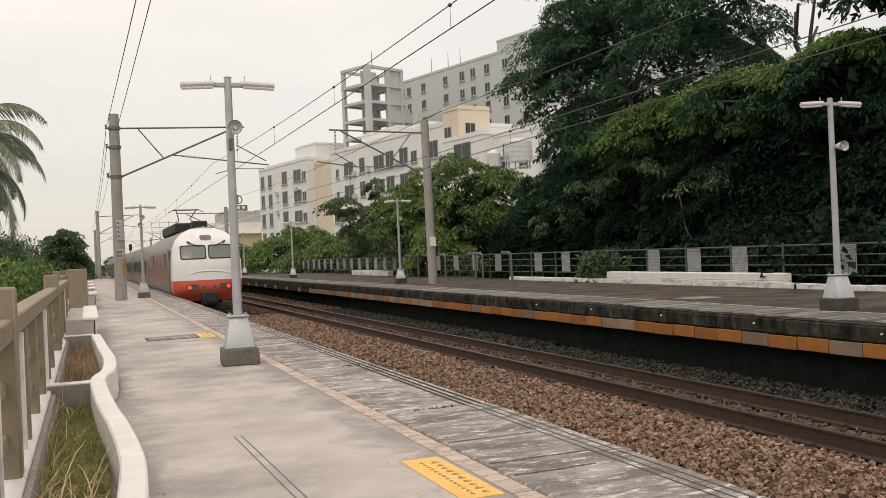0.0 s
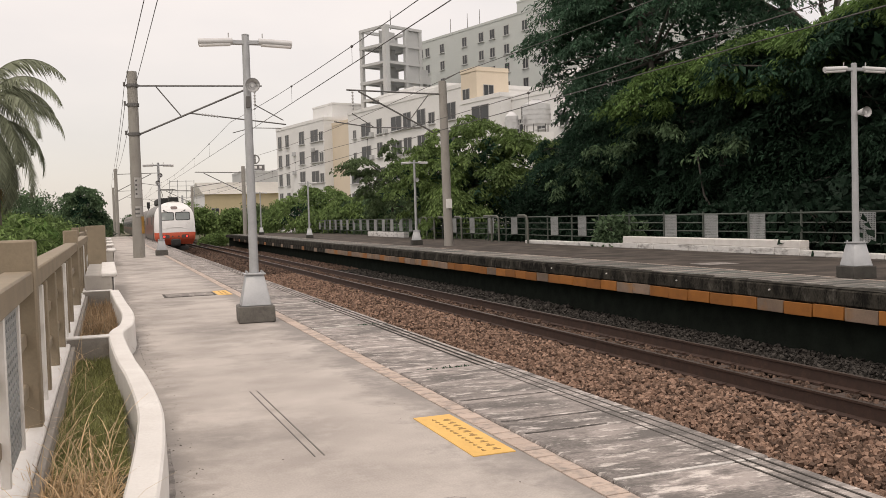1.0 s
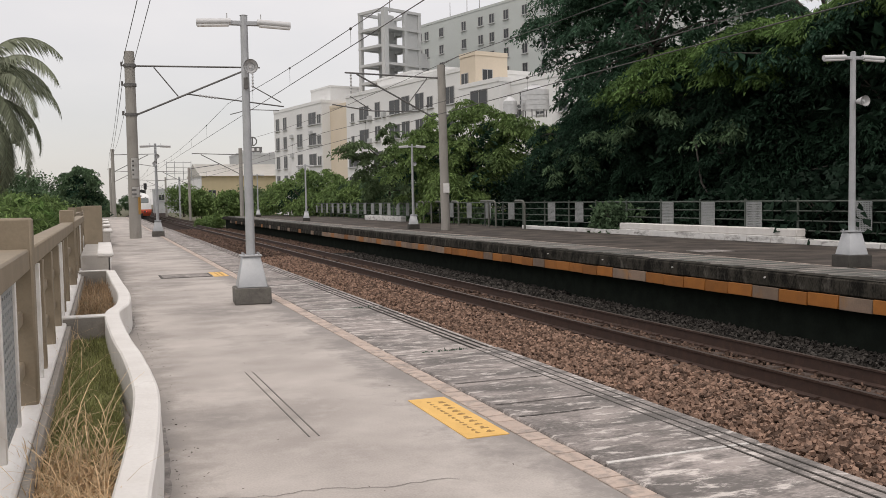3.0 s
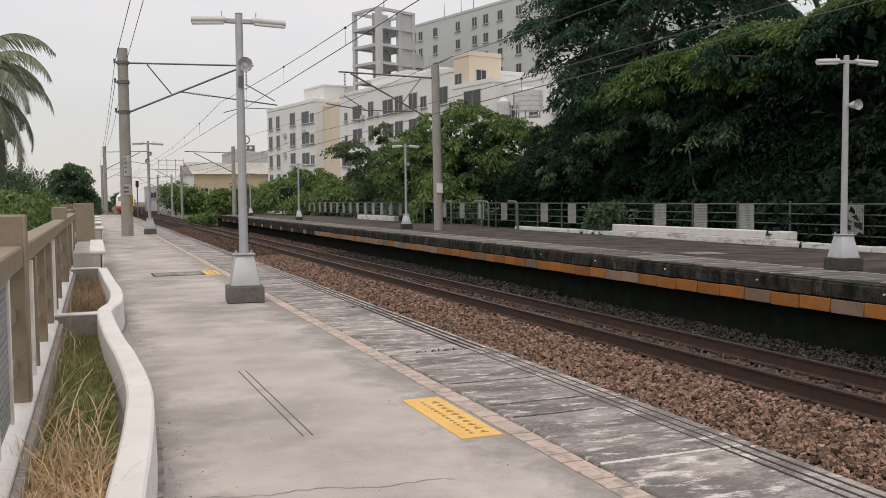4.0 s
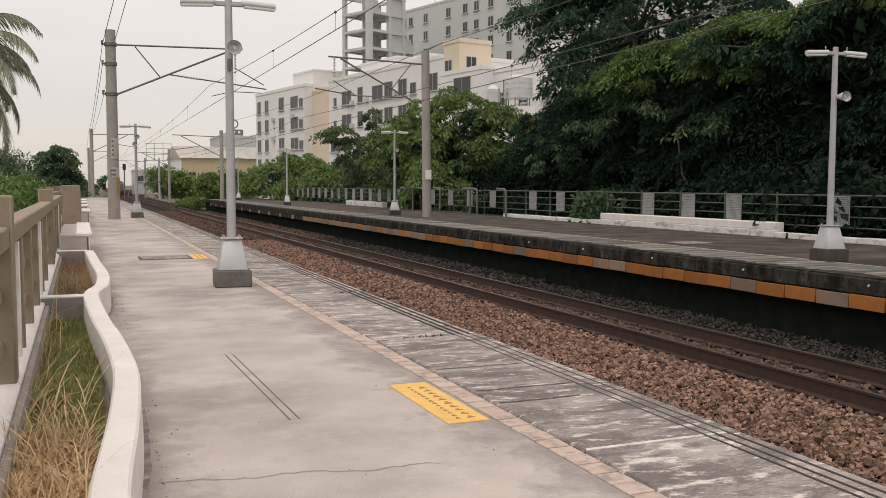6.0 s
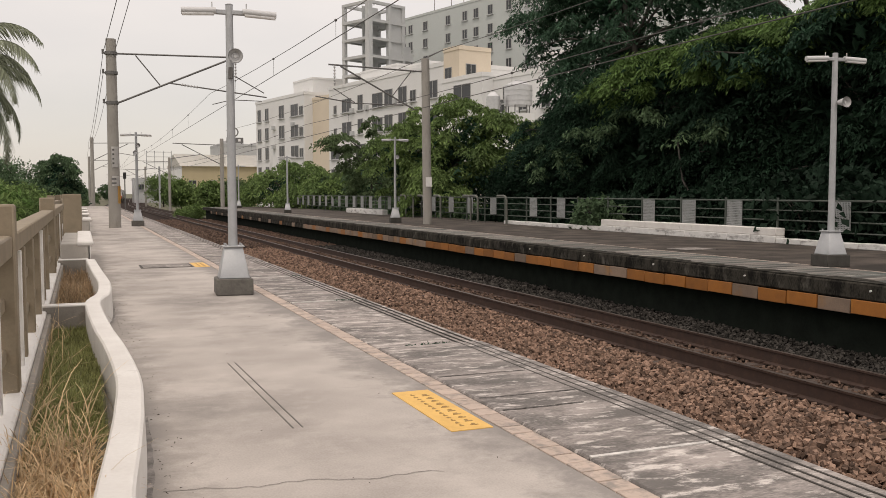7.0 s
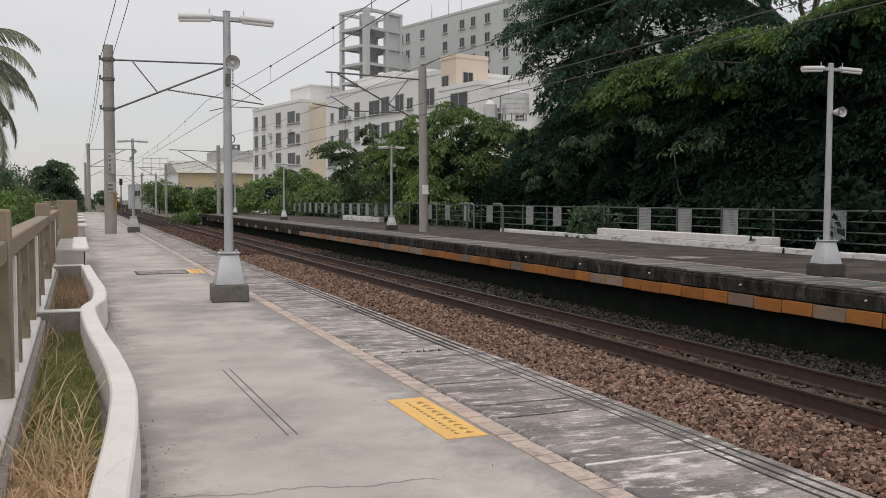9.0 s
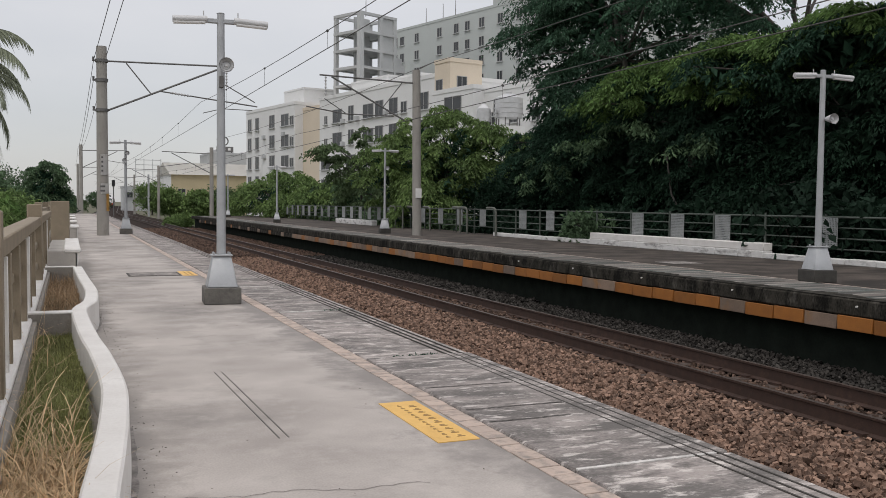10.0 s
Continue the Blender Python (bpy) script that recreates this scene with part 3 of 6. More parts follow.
def floor_notice(y):
    t = thing("floor_notice", (2.028, y, 0), "yellow painted warning notice on the platform floor", "floor marking", "floor notices")
    bm = bmesh.new()
    box(bm, -0.13, 0.13, -0.53, 0.53, 0.0, 0.005)
    part("painted_ground", bm, M_YELLOW, t)
    r = random.Random(3)
    for xx, w, ln, gap in ((0.05, 0.05, 0.05, 0.045), (-0.03, 0.026, 0.032, 0.03)):
        yy = -0.45
        while yy < 0.42:
            l = ln * r.uniform(0.7, 1.25)
            bm = bmesh.new()
            box(bm, xx - w / 2, xx + w / 2, yy, yy + l * 0.35, 0.005, 0.0065)
            box(bm, xx - w * r.uniform(0.1, 0.3), xx + w * r.uniform(0.1, 0.4), yy + l * 0.3, yy + l, 0.005, 0.0063)
            part("writing_mark", bm, M_TEXT, t, "worn dark written mark")
            yy += l + gap
    return t


notice = floor_notice(5.16)
copy_thing(notice, pose(2.028, 17.4, 0))

t = thing("drain_cover", (1.42, 17.35, 0), "dark steel drain cover set in the platform", "drain cover")
bm = bmesh.new()
box(bm, -0.46, 0.46, -0.42, 0.42, 0.0, 0.004)
part("rim", bm, M_JOINT, t)
bm = bmesh.new()
box(bm, -0.42, 0.42, -0.38, 0.38, 0.004, 0.012, 0.004)
part("plate", bm, M_MOTTLE, t)
copy_thing(t, pose(13.4, 17.6, 0.002))
bm = bmesh.new()
for x in (1.062, 1.118):
    box(bm, x, x + 0.008, 5.05, 7.2, 0.0, 0.003)
o = solid("saw_cut", bm, M_SAW, "pair of sawn grooves in the concrete", "floor groove")
o.matrix_basis = Matrix.Translation((1.1, 6, 0)) @ Matrix.Rotation(radians(1.3), 4, "Z") @ Matrix.Translation((-1.10, -6, 0))
bm = bmesh.new()
pts = [(0.30 + i * 0.046, 4.17 - 0.007 * i + 0.02 * math.sin(i * 0.55) + 0.008 * math.sin(i * 1.7 + 1) + 0.008 * math.sin(i * 3.3) + 0.007 * math.sin(i * 5.9)) for i in range(29)]
for (xa, ya), (xb, yb) in zip(pts, pts[1:]):
    vs = [bm.verts.new((x, y, 0.003)) for x, y in ((xa, ya - 0.0025), (xb, yb - 0.0025), (xb, yb + 0.0025), (xa, ya + 0.0025))]
    bm.faces.new(vs)
solid("floor_crack", bm, M_SAW, "thin wandering crack in the concrete", "crack")


r = np.random.default_rng(21)
n = 300
ctr = np.stack([r.uniform(0.3, 3.2, n), r.uniform(3, 30, n), np.full(n, 0.012)], 1)
ctr[:230, 0] = 0.31 + r.random(230) ** 2.5 * 0.16
ctr[:230, 1] = 3.2 + r.random(230) ** 1.5 * 14
tagged(new("leaf_litter", leaves_mesh("leaf_litter", ctr, 0.017, 0.006, M_LITTER, r, 0.05, 0.3)), "small dark dry leaves and grit on the platform", "leaf litter", "", "stuff")


# ---- platform lamps ----
def platform_lamp(loc, rz, label, base=None):
    t = thing("platform_lamp", loc, label, "platform lamp", "platform lamps", "", rz)
    bm = bmesh.new()
    box(bm, -0.24, 0.24, -0.24, 0.24, 0, 0.22, 0.012)
    part("base_block", bm, base or M_LAMPBASE, t, "mossy concrete base block")
    bm = bmesh.new()
    box(bm, -0.2, 0.2, -0.2, 0.2, 0.22, 0.64, 0.01, 0.42)
    box(bm, -0.14, 0.14, -0.14, 0.14, 0.63, 0.65, 0.004)
    for sx in (-1, 1):
        for sy in (-1, 1):
            tube(bm, (sx * 0.1, sy * 0.1, 0.65), (sx * 0.1, sy * 0.1, 0.68), 0.014, n=6)
    part("foot", bm, M_GALV, t, "tapered steel foot")
    bm = bmesh.new()
    tube(bm, (0, 0, 0.64), (0, 0, 3.82), 0.062, 0.048, 14)
    tube(bm, (0, 0, 3.82), (0, 0, 3.835), 0.055, 0.03, 14)
    part("pole", bm, M_GALV, t)
    bm = bmesh.new()
    box(bm, -0.2, 0.2, -0.03, 0.03, 3.69, 3.75, 0.008)
    part("cross_arm", bm, M_GALV, t)
    for s in (-1, 1):
        bm = bmesh.new()
        tube(bm, (s * 0.17, -0.02, 3.73), (s * 0.61, -0.02, 3.71), 0.047, 0.047, 12)
        tube(bm, (s * 0.22, -0.02, 3.78), (s * 0.22, -0.02, 3.84), 0.008, n=6)
        h = part("lamp_housing", bm, M_LAMP, t, "grey tubular lamp housing")
        bm = bmesh.new()
        tube(bm, (s * 0.2, -0.025, 3.695), (s * 0.6, -0.025, 3.675), 0.03, 0.03, 10)
        part("tube_cover", bm, M_TUBE, h)
    return t


def loudspeaker(parent, side, z):
    bm = bmesh.new()
    x = 0.05 * side
    tube(bm, (x, 0, z), (x, -0.08, z), 0.03, 0.04, 12)
    tube(bm, (x, -0.08, z), (x, -0.26, z - 0.01), 0.045, 0.09, 16, False)
    tube(bm, (x, -0.26, z - 0.01), (x, -0.27, z - 0.01), 0.09, 0.096, 16, False)
    tube(bm, (x, -0.265, z - 0.01), (x, -0.2, z - 0.008), 0.084, 0.05, 16, False)
    tube(bm, (x, -0.195, z - 0.01), (x, -0.205, z - 0.01), 0.05, 0.05, 14)
    tube(bm, (x, -0.2, z - 0.01), (x, -0.24, z - 0.01), 0.025, 0.02, 10)
    return part("horn_loudspeaker", bm, M_LAMP, parent, "grey horn loudspeaker")


lamp = platform_lamp((1.86, 12.2, 0), -4, "grey steel double-arm platform lamp with a loudspeaker")
loudspeaker(lamp, 1, 3.13)
bm = bmesh.new()
box(bm, -0.03, 0.03, -0.09, -0.05, 2.85, 3.0, 0.005)
part("bracket", bm, M_STEEL, lamp)
lamp2 = platform_lamp((2.14, 39.0, 0), 0, "grey steel double-arm platform lamp with a loudspeaker")
loudspeaker(lamp2, -1, 3.0)
loudspeaker(lamp2, 1, 3.3)
for i, (x, y) in enumerate(((12.60, 12.52), (13.2, 38.7), (12.85, 60.0), (13.0, 81.0))):
    l = platform_lamp((x, y, 0), -8, "grey steel double-arm lamp on the far platform", M_MOSS)
    if i < 2:
        loudspeaker(l, 1, 2.95)


# ---- overhead line poles ----
def mast(loc, height, r0, r1, label, lean=(0, 0)):
    t = thing("catenary_pole", loc, label, "catenary pole", "catenary poles")
    bm = bmesh.new()
    tube(bm, (0, 0, -1.2), (lean[0], lean[1], height), r0, r1, 20)
    part("shaft", bm, M_POLE, t)
    return t


def strut(parent, name, pts, r=0.03, m=None):
    bm = bmesh.new()
    pipe(bm, pts, r, 8)
    return part(name, bm, m or M_STEEL, parent)


def insulator(parent, p0, p1, r=0.05):
    bm = bmesh.new()
    p0, p1 = Vector(p0), Vector(p1)
    q = (p1 - p0).to_track_quat("Z", "Y").to_matrix()
    rings = []
    for i in range(25):
        rr = r * (1.0 if i % 4 == 1 else 0.75 if i % 4 == 2 else 0.45)
        c = p0.lerp(p1, i / 24)
        rings.append([bm.verts.new(c + q @ Vector((rr * math.cos(a * 0.6283), rr * math.sin(a * 0.6283), 0))) for a in range(10)])
    for a, b in zip(rings, rings[1:]):
        for k in range(10):
            bm.faces.new((a[k], a[(k + 1) % 10], b[(k + 1) % 10], b[k]))
    bm.faces.new(rings[0][::-1])
    bm.faces.new(rings[-1])
    return part("insulator", bm, M_LAMP, parent, "ribbed grey insulator")


mast1 = mast((1.21, 37.5, 0), 7.3, 0.235, 0.19, "tall round concrete catenary pole with posted notices")
strut(mast1, "top_arm", [(0.2, 0, 6.75), (5.05, 0, 6.85)], 0.035)
strut(mast1, "diagonal_arm", [(0.2, 0, 4.85), (4.45, 0, 6.72)], 0.04)
strut(mast1, "brace", [(0.9, 0, 6.72), (1.8, 0, 5.6)], 0.025)
strut(mast1, "registration_arm", [(2.15, 0, 5.7), (3.1, 0, 5.6), (6.0, 0, 5.28)], 0.028)
strut(mast1, "steady_arm", [(4.7, 0, 6.1), (5.9, 0, 5.45)], 0.022)
strut(mast1, "steady_arm", [(3.85, 0.3, 4.95), (4.6, 0.2, 5.15), (5.8, 0, 5.12)], 0.018)
insulator(mast1, (2.6, 0, 5.66), (3.3, 0, 5.58), 0.06)
insulator(mast1, (4.75, 0, 6.75), (4.75, 0, 6.0), 0.05)
for z in (6.75, 6.0, 4.85):
    bm = bmesh.new()
    tube(bm, (0, 0, z - 0.06), (0, 0, z + 0.06), 0.235, 0.235, 20)
    part("clamp_band", bm, M_STEEL, mast1)
    bm = bmesh.new()
    box(bm, -0.34, -0.2, -0.03, 0.03, z - 0.03, z + 0.03, 0.005)
    tube(bm, (-0.3, 0, z), (-0.3, 0, z + 0.14), 0.035, 0.045, 8)
    part("side_insulator", bm, M_STEEL, mast1)
M_PAPER = mat("weathered_notice_paper", (0.8, 0.79, 0.77), (0.68, 0.66, 0.64), 0.8, 8, 40, 0.0)
for z0, z1, m, nm, lb in ((2.35, 3.15, M_PAPER, "notice", "weathered white notice strip"), (1.62, 2.02, M_PAPER, "notice", "small white notice board"), (0.95, 1.62, M_YELLOW, "warning_band", "yellow painted band")):
    bm = bmesh.new()
    a0, a1 = (-1.9, -0.7) if m is M_PAPER else (-1.0, 0.6)
    n = 8
    ring = [(0.2395 * math.cos(a0 + (a1 - a0) * i / n), 0.2395 * math.sin(a0 + (a1 - a0) * i / n)) for i in range(n + 1)]
    lo = [bm.verts.new((x, y, z0)) for x, y in ring]
    hi = [bm.verts.new((x, y, z1)) for x, y in ring]
    for i in range(n):
        bm.faces.new((lo[i], lo[i + 1], hi[i + 1], hi[i]))
    bmesh.ops.solidify(bm, geom=bm.faces, thickness=-0.004)
    nt = part(nm, bm, m, mast1, lb)
    if m is M_PAPER:
        for j in range(4 if z1 > 2.5 else 2):
            bm = bmesh.new()
            zz = z1 - (z1 - z0) * (j + 0.7) / (4.6 if z1 > 2.5 else 2.4)
            box(bm, -0.05 if z1 > 2.5 else -0.1, 0.02 if z1 > 2.5 else 0.08, -0.2485, -0.240, zz - 0.035, zz + 0.035)
            part("writing_mark", bm, M_STEEL, nt, "dark mark of writing")

mast2 = mast((13.75, 36.0, 0), 7.0, 0.2, 0.17, "square-shouldered concrete catenary pole on the far platform", (-0.1, 0))
strut(mast2, "top_arm", [(-0.25, 0, 6.45), (-4.3, 0, 6.55)], 0.035)
strut(mast2, "diagonal_arm", [(-0.6, 0, 4.85), (-3.8, 0, 6.5)], 0.035)
strut(mast2, "brace", [(-0.75, 0, 6.42), (-1.6, 0, 5.35)], 0.022)
strut(mast2, "registration_arm", [(-4.85, 0, 5.25), (-3.2, 0, 5.02), (-1.1, 0, 5.02)], 0.026)
strut(mast2, "steady_arm", [(-4.1, 0, 5.6), (-3.2, 0, 5.05)], 0.02)
insulator(mast2, (-4.05, 0, 6.5), (-4.05, 0, 5.7), 0.05)
strut(mast2, "feeder_bracket", [(-0.1, 0, 7.0), (0.55, -0.4, 7.35)], 0.02)
bm = bmesh.new()
box(bm, -0.17, 0.1, -0.225, -0.2, 1.6, 2.0, 0.004)
part("notice", bm, M_PAPER, mast2, "small white notice board")

for x, y, h, xa in ((1.2, 102, 7.2, 1), (1.3, 150, 7.0, 1), (12.3, 86, 6.4, -1), (11.8, 134, 6.4, -1), (11.6, 182, 6.4, -1)):
    m = mast((x, y, 0), h, 0.2, 0.17, "distant concrete catenary pole")
    strut(m, "top_arm", [(0.1 * xa, 0, h - 0.6), (4.4 * xa, 0, h - 0.5)], 0.04)
    strut(m, "diagonal_arm", [(0.1 * xa, 0, h - 2.4), (3.6 * xa, 0, h - 0.6)], 0.04)
    strut(m, "registration_arm", [(2.0 * xa, 0, h - 1.5), (4.6 * xa, 0, h - 1.9)], 0.03)


def wire(name, pts, r, label):
    bm = bmesh.new()
    pipe(bm, pts, r, 6)
    return solid(name, bm, M_WIRE, label, "overhead wire", "overhead wires", "")


def sag(x0, z0, y0, x1, z1, y1, dip, n=10):
    return [(x0 + (x1 - x0) * i / n, y0 + (y1 - y0) * i / n, z0 + (z1 - z0) * i / n - 4 * dip * (i / n) * (1 - i / n)) for i in range(n + 1)]


def catenary(x, zc, zm, ys, dip):
    p1, p2 = [], []
    for a, b in zip(ys, ys[1:]):
        p1 += sag(x, zm, a, x, zm, b, dip)
        p2 += [(x, a, zc), (x, b, zc)]
    top = wire("messenger_wire", p1, 0.008, "thin dark messenger wire above the track")
    for a, b in zip(ys, ys[1:]):
        for k in range(1, 8):
            u = k / 8
            z = zm - 4 * dip * u * (1 - u)
            y = a + (b - a) * u
            bm = bmesh.new()
            tube(bm, (x, y, zc), (x, y, z), 0.004, n=5)
            bmesh.ops.create_icosphere(bm, subdivisions=1, radius=0.035, matrix=Matrix.Translation((x, y, z)))
            part("dropper", bm, M_WIRE, top, "thin dropper with a dark clamp")
    wire("contact_wire", p2, 0.009, "thin dark contact wire above the track")


catenary(4.93, 4.52, 5.35, (-14, 37.5, 102, 150, 200), 0.5)
catenary(FAR - 0.05, 3.6, 4.1, (-14, 36, 86, 134, 182), 0.25)
for x0, x1, z in ((1.55, 0.92, 6.75), (1.66, 1.40, 7.0)):
    wire("feeder_wire", sag(x0, z + 0.1, -14, x1, z, 37.5, 0.1) + sag(x1, z, 37.5, x1, z, 102, 0.5) + sag(x1, z, 102, x1, z, 150, 0.5), 0.011, "thin dark feeder wire along the poles")
wire("feeder_wire", sag(0.92, 6.05, 37.5, 0.95, 6.0, 102, 0.4), 0.011, "thin dark feeder wire along the poles")
wire("feeder_wire", sag(14.2, 7.3, -14, 14.2, 7.3, 36, 0.35) + sag(14.2, 7.3, 36, 13.0, 7.3, 88, 0.35), 0.012, "thin dark feeder wire over the far platform")

# ---- fence, planters on the near platform ----
plinth = thing("fence_plinth", (0, 0, 0), "white painted low wall under the brown fence", "low wall", "", "structure")
bm = bmesh.new()
box(bm, -0.80, -0.335, 1.0, 24.8, 0, 0.255, 0.012)
part("kerb", bm, M_WHITE, plinth)


def fence_bay():
    """Eight metres of fence: a tall post, then boards between rails."""
    t = thing("fence_section", (-0.44, 5.5, 0), "brown painted post-and-rail fence section with pale upright strips", "fence", "brown fence")
    bm = bmesh.new()
    box(bm, -0.10, 0.09, -0.09, 0.09, 0.2, 1.29, 0.012)
    part("post", bm, M_FENCE, t, "tall square brown post")
    for z0, z1, d in ((1.0, 1.12, 0.075), (0.70, 0.78, 0.03), (0.42, 0.50, 0.03)):
        bm = bmesh.new()
        box(bm, -d, d, 0.09, 7.91, z0, z1, 0.01)
        part("rail", bm, M_FENCE, t)
    for i in range(1, 6):
        y = i * 8.0 / 7
        bm = bmesh.new()
        box(bm, -0.06, 0.072, y - 0.05, y + 0.05, 0.2, 0.995, 0.006)
        part("board", bm, M_FENCE, t)
        if i in (1, 4):
            bm = bmesh.new()
            box(bm, 0.03, 0.07, y - 0.4, y - 0.34, 0.2, 0.99, 0.004)
            part("strip", bm, M_WHITE, t, "pale perforated upright strip")
    return t


fb = fence_bay()
for y in (-2.5, 13.5):
    copy_thing(fb, pose(-0.44, y, 0))
bm = bmesh.new()
box(bm, -0.46, 0.0, 25.4, 25.62, 0, 1.33, 0.015)
solid("fence_end_panel", bm, M_FENCE, "solid brown end panel of the fence", "fence", "", "")
for i in range(4):
    copy_thing(fb, pose(-0.75, 26.2 + i * 8.0, 0))
bm = bmesh.new()
box(bm, -0.9, -0.58, 26.1, 58.4, 0, 0.202, 0.01)
solid("fence_plinth", bm, M_GREYC2, "low concrete plinth under the fence", "plinth")
pp = thing("perforated_screen", (-0.40, 4.35, 0.32), "white perforated screen fixed to the fence", "screen")
bm = bmesh.new()
box(bm, -0.006, 0.006, -0.3, 0.33, 0.0, 0.02)
slat_me = mesh_of("slat", bm, M_MESH)
for j in range(18):
    part("slat", slat_me, None, pp, "", Matrix.Translation((0, 0, j * 0.038)))
bm = bmesh.new()
box(bm, -0.005, 0.005, 0, 0.03, 0.0, 0.66)
bar_me = mesh_of("bar", bm, M_MESH)
for i in range(9):
    part("bar", bar_me, None, pp, "", Matrix.Translation((0.001, -0.3 + i * 0.075, 0)))
for y in (-0.34, 0.33):
    bm = bmesh.new()
    box(bm, -0.02, 0.02, y, y + 0.04, -0.02, 0.68, 0.004)
    part("side_frame", bm, M_WHITE, pp)

OUTER = ((0.125, 3.0), (0.145, 3.35), (0.20, 3.95), (0.25, 4.6), (0.285, 5.4), (0.25, 6.6), (0.195, 7.5), (0.145, 8.9), (0.15, 9.5), (0.25, 10.1), (0.29, 11.3), (0.24, 13.0), (0.175, 15.4))


def curve_x(y, pts=OUTER):
    """Smooth curve through the plan points."""
    k = 0
    while k < len(pts) - 2 and y > pts[k + 1][1]:
        k += 1
    (x1, y1), (x2, y2) = pts[k], pts[k + 1]
    x0, y0 = pts[max(k - 1, 0)]
    x3, y3 = pts[min(k + 2, len(pts) - 1)]
    m1, m2 = (x2 - x0) / (y2 - y0), (x3 - x1) / (y3 - y1)
    h = y2 - y1
    t = min(1.0, max(0.0, (y - y1) / h))
    return x1 * (2 * t ** 3 - 3 * t * t + 1) + h * m1 * (t ** 3 - 2 * t * t + t) + x2 * (3 * t * t - 2 * t ** 3) + h * m2 * (t ** 3 - t * t)


planter = thing("planter", (0, 0, 0), "white serpentine planter wall with weeds and dry grass", "planter")
ys = [1.2 + i * (14.2 / 80) for i in range(81)]
bm = bmesh.new()
rows = []
for y in ys:
    x = curve_x(max(y, 3.0))
    dx = (curve_x(max(y + 0.05, 3.0)) - x) / 0.05
    w = 0.14 * math.sqrt(1 + dx * dx)
    rows.append([bm.verts.new(p) for p in ((x + 0.01, y, 0.0), (x, y, 0.288), (x - 0.012, y, 0.30), (x - w + 0.012, y, 0.30), (x - w, y, 0.288), (x - w, y, 0.0))])
for a, b in zip(rows, rows[1:]):
    for i in range(5):
        bm.faces.new((a[i], a[i + 1], b[i + 1], b[i]))
bm.faces.new(rows[0])
bm.faces.new(rows[-1][::-1])
part("curved_wall", bm, M_WHITE, planter, "white painted curved kerb wall")
for y in (9.1, 15.4):
    bm = bmesh.new()
    box(bm, -0.37, curve_x(y) - 0.1, y, y + 0.16, 0, 0.298, 0.008)
    part("cross_wall", bm, M_GREYC, planter, "bare concrete cross wall")
    bm = bmesh.new()
    box(bm, -0.372, curve_x(y) - 0.1, y - 0.004, y + 0.166, 0.286, 0.302, 0.004)
    part("coping", bm, M_WHITE, planter)
bm = bmesh.new()
box(bm, -0.37, 0.1, 1.2, 15.4, 0, 0.06)
part("soil", bm, M_SOIL, planter, "brown planter soil")
bm = bmesh.new()
box(bm, -0.334, -0.295, 1.2, 16.4, 0, 0.225, 0.006)
part("back_wall", bm, M_GREYC, planter, "thin bare concrete back wall")


def blades(name, x0, x1, y0, y1, n, length, lean, material, seed, width=0.006, z=0.05):
    r = np.random.default_rng(seed)
    y = r.uniform(y0, y1, n)
    x = x0 + (x1 - x0) * r.random(n)
    az = r.uniform(0, 2 * np.pi, n)
    L = length * r.uniform(0.4, 1.2, n)
    ln = lean * r.uniform(0.2, 1.3, n)
    segs = 4
    P = []
    for k in range(segs + 1):
        s = k / segs
        out = L * np.sin(ln * s) * s
        P.append(np.stack([x + np.cos(az) * out, y + np.sin(az) * out, z + L * s * np.cos(ln * s)], 1))
    side = np.stack([-np.sin(az), np.cos(az), np.zeros(n)], 1) * width * 0.5
    v = []
    for k in range(segs + 1):
        w = 1 - 0.8 * k / segs
        v += [P[k] - side * w, P[k] + side * w]
    v = np.stack(v, 1).reshape(-1, 3)
    i = np.arange(n)[:, None] * (2 * segs + 2)
    f = np.concatenate([i + [2 * k, 2 * k + 1, 2 * k + 3, 2 * k + 2] for k in range(segs)], 1).reshape(-1, 4)
    return raw_mesh(name, v, f, material, 4)


for nm, lab, args in (("grass", "short green grass in the planter", (-0.33, 0.08, 4.9, 9.1, 14000, 0.075, 1.0, M_GRASS, 1, 0.009)),
                      ("grass", "short green grass in the planter", (-0.33, 0.02, 4.3, 6.0, 1500, 0.14, 0.9, M_GRASS, 2)),
                      ("dry_grass", "tangled dry straw-coloured grass", (-0.34, 0.02, 2.2, 4.7, 2300, 0.25, 1.6, M_STRAW, 3, 0.011)),
                      ("dry_grass", "tangled dry straw-coloured grass", (-0.34, 0.0, 2.4, 5.6, 200, 0.42, 1.5, M_STRAW, 9, 0.009)),
                      ("dry_grass", "long dry straw-coloured stalks", (-0.34, -0.1, 2.8, 8.5, 34, 0.55, 1.1, M_STRAW, 4, 0.005)),
                      ("dry_grass", "dry stalks along the planter wall", (-0.34, -0.28, 5, 9.1, 300, 0.2, 1.0, M_STRAW, 6, 0.005)),
                      ("dry_grass", "tangled dry brown grass", (-0.34, 0.1, 9.4, 15.2, 2200, 0.2, 1.3, M_BROWNGRASS, 5, 0.008))):
    tagged(new(nm, blades(nm, *args)), lab, "grass", "", "stuff")


for x0, x1, y, n in ((2.6, 3.05, 7.41, 90), (2.9, 3.2, 10.9, 60), (3.05, 3.3, 14.4, 80)):
    tagged(new("weeds", blades("weeds", x0, x1, y - 0.02, y + 0.03, n // 2, 0.03, 1.7, M_LDARK, int(y * 10), 0.016, 0.002)), "small dark weeds in a slab joint", "weeds", "", "stuff")


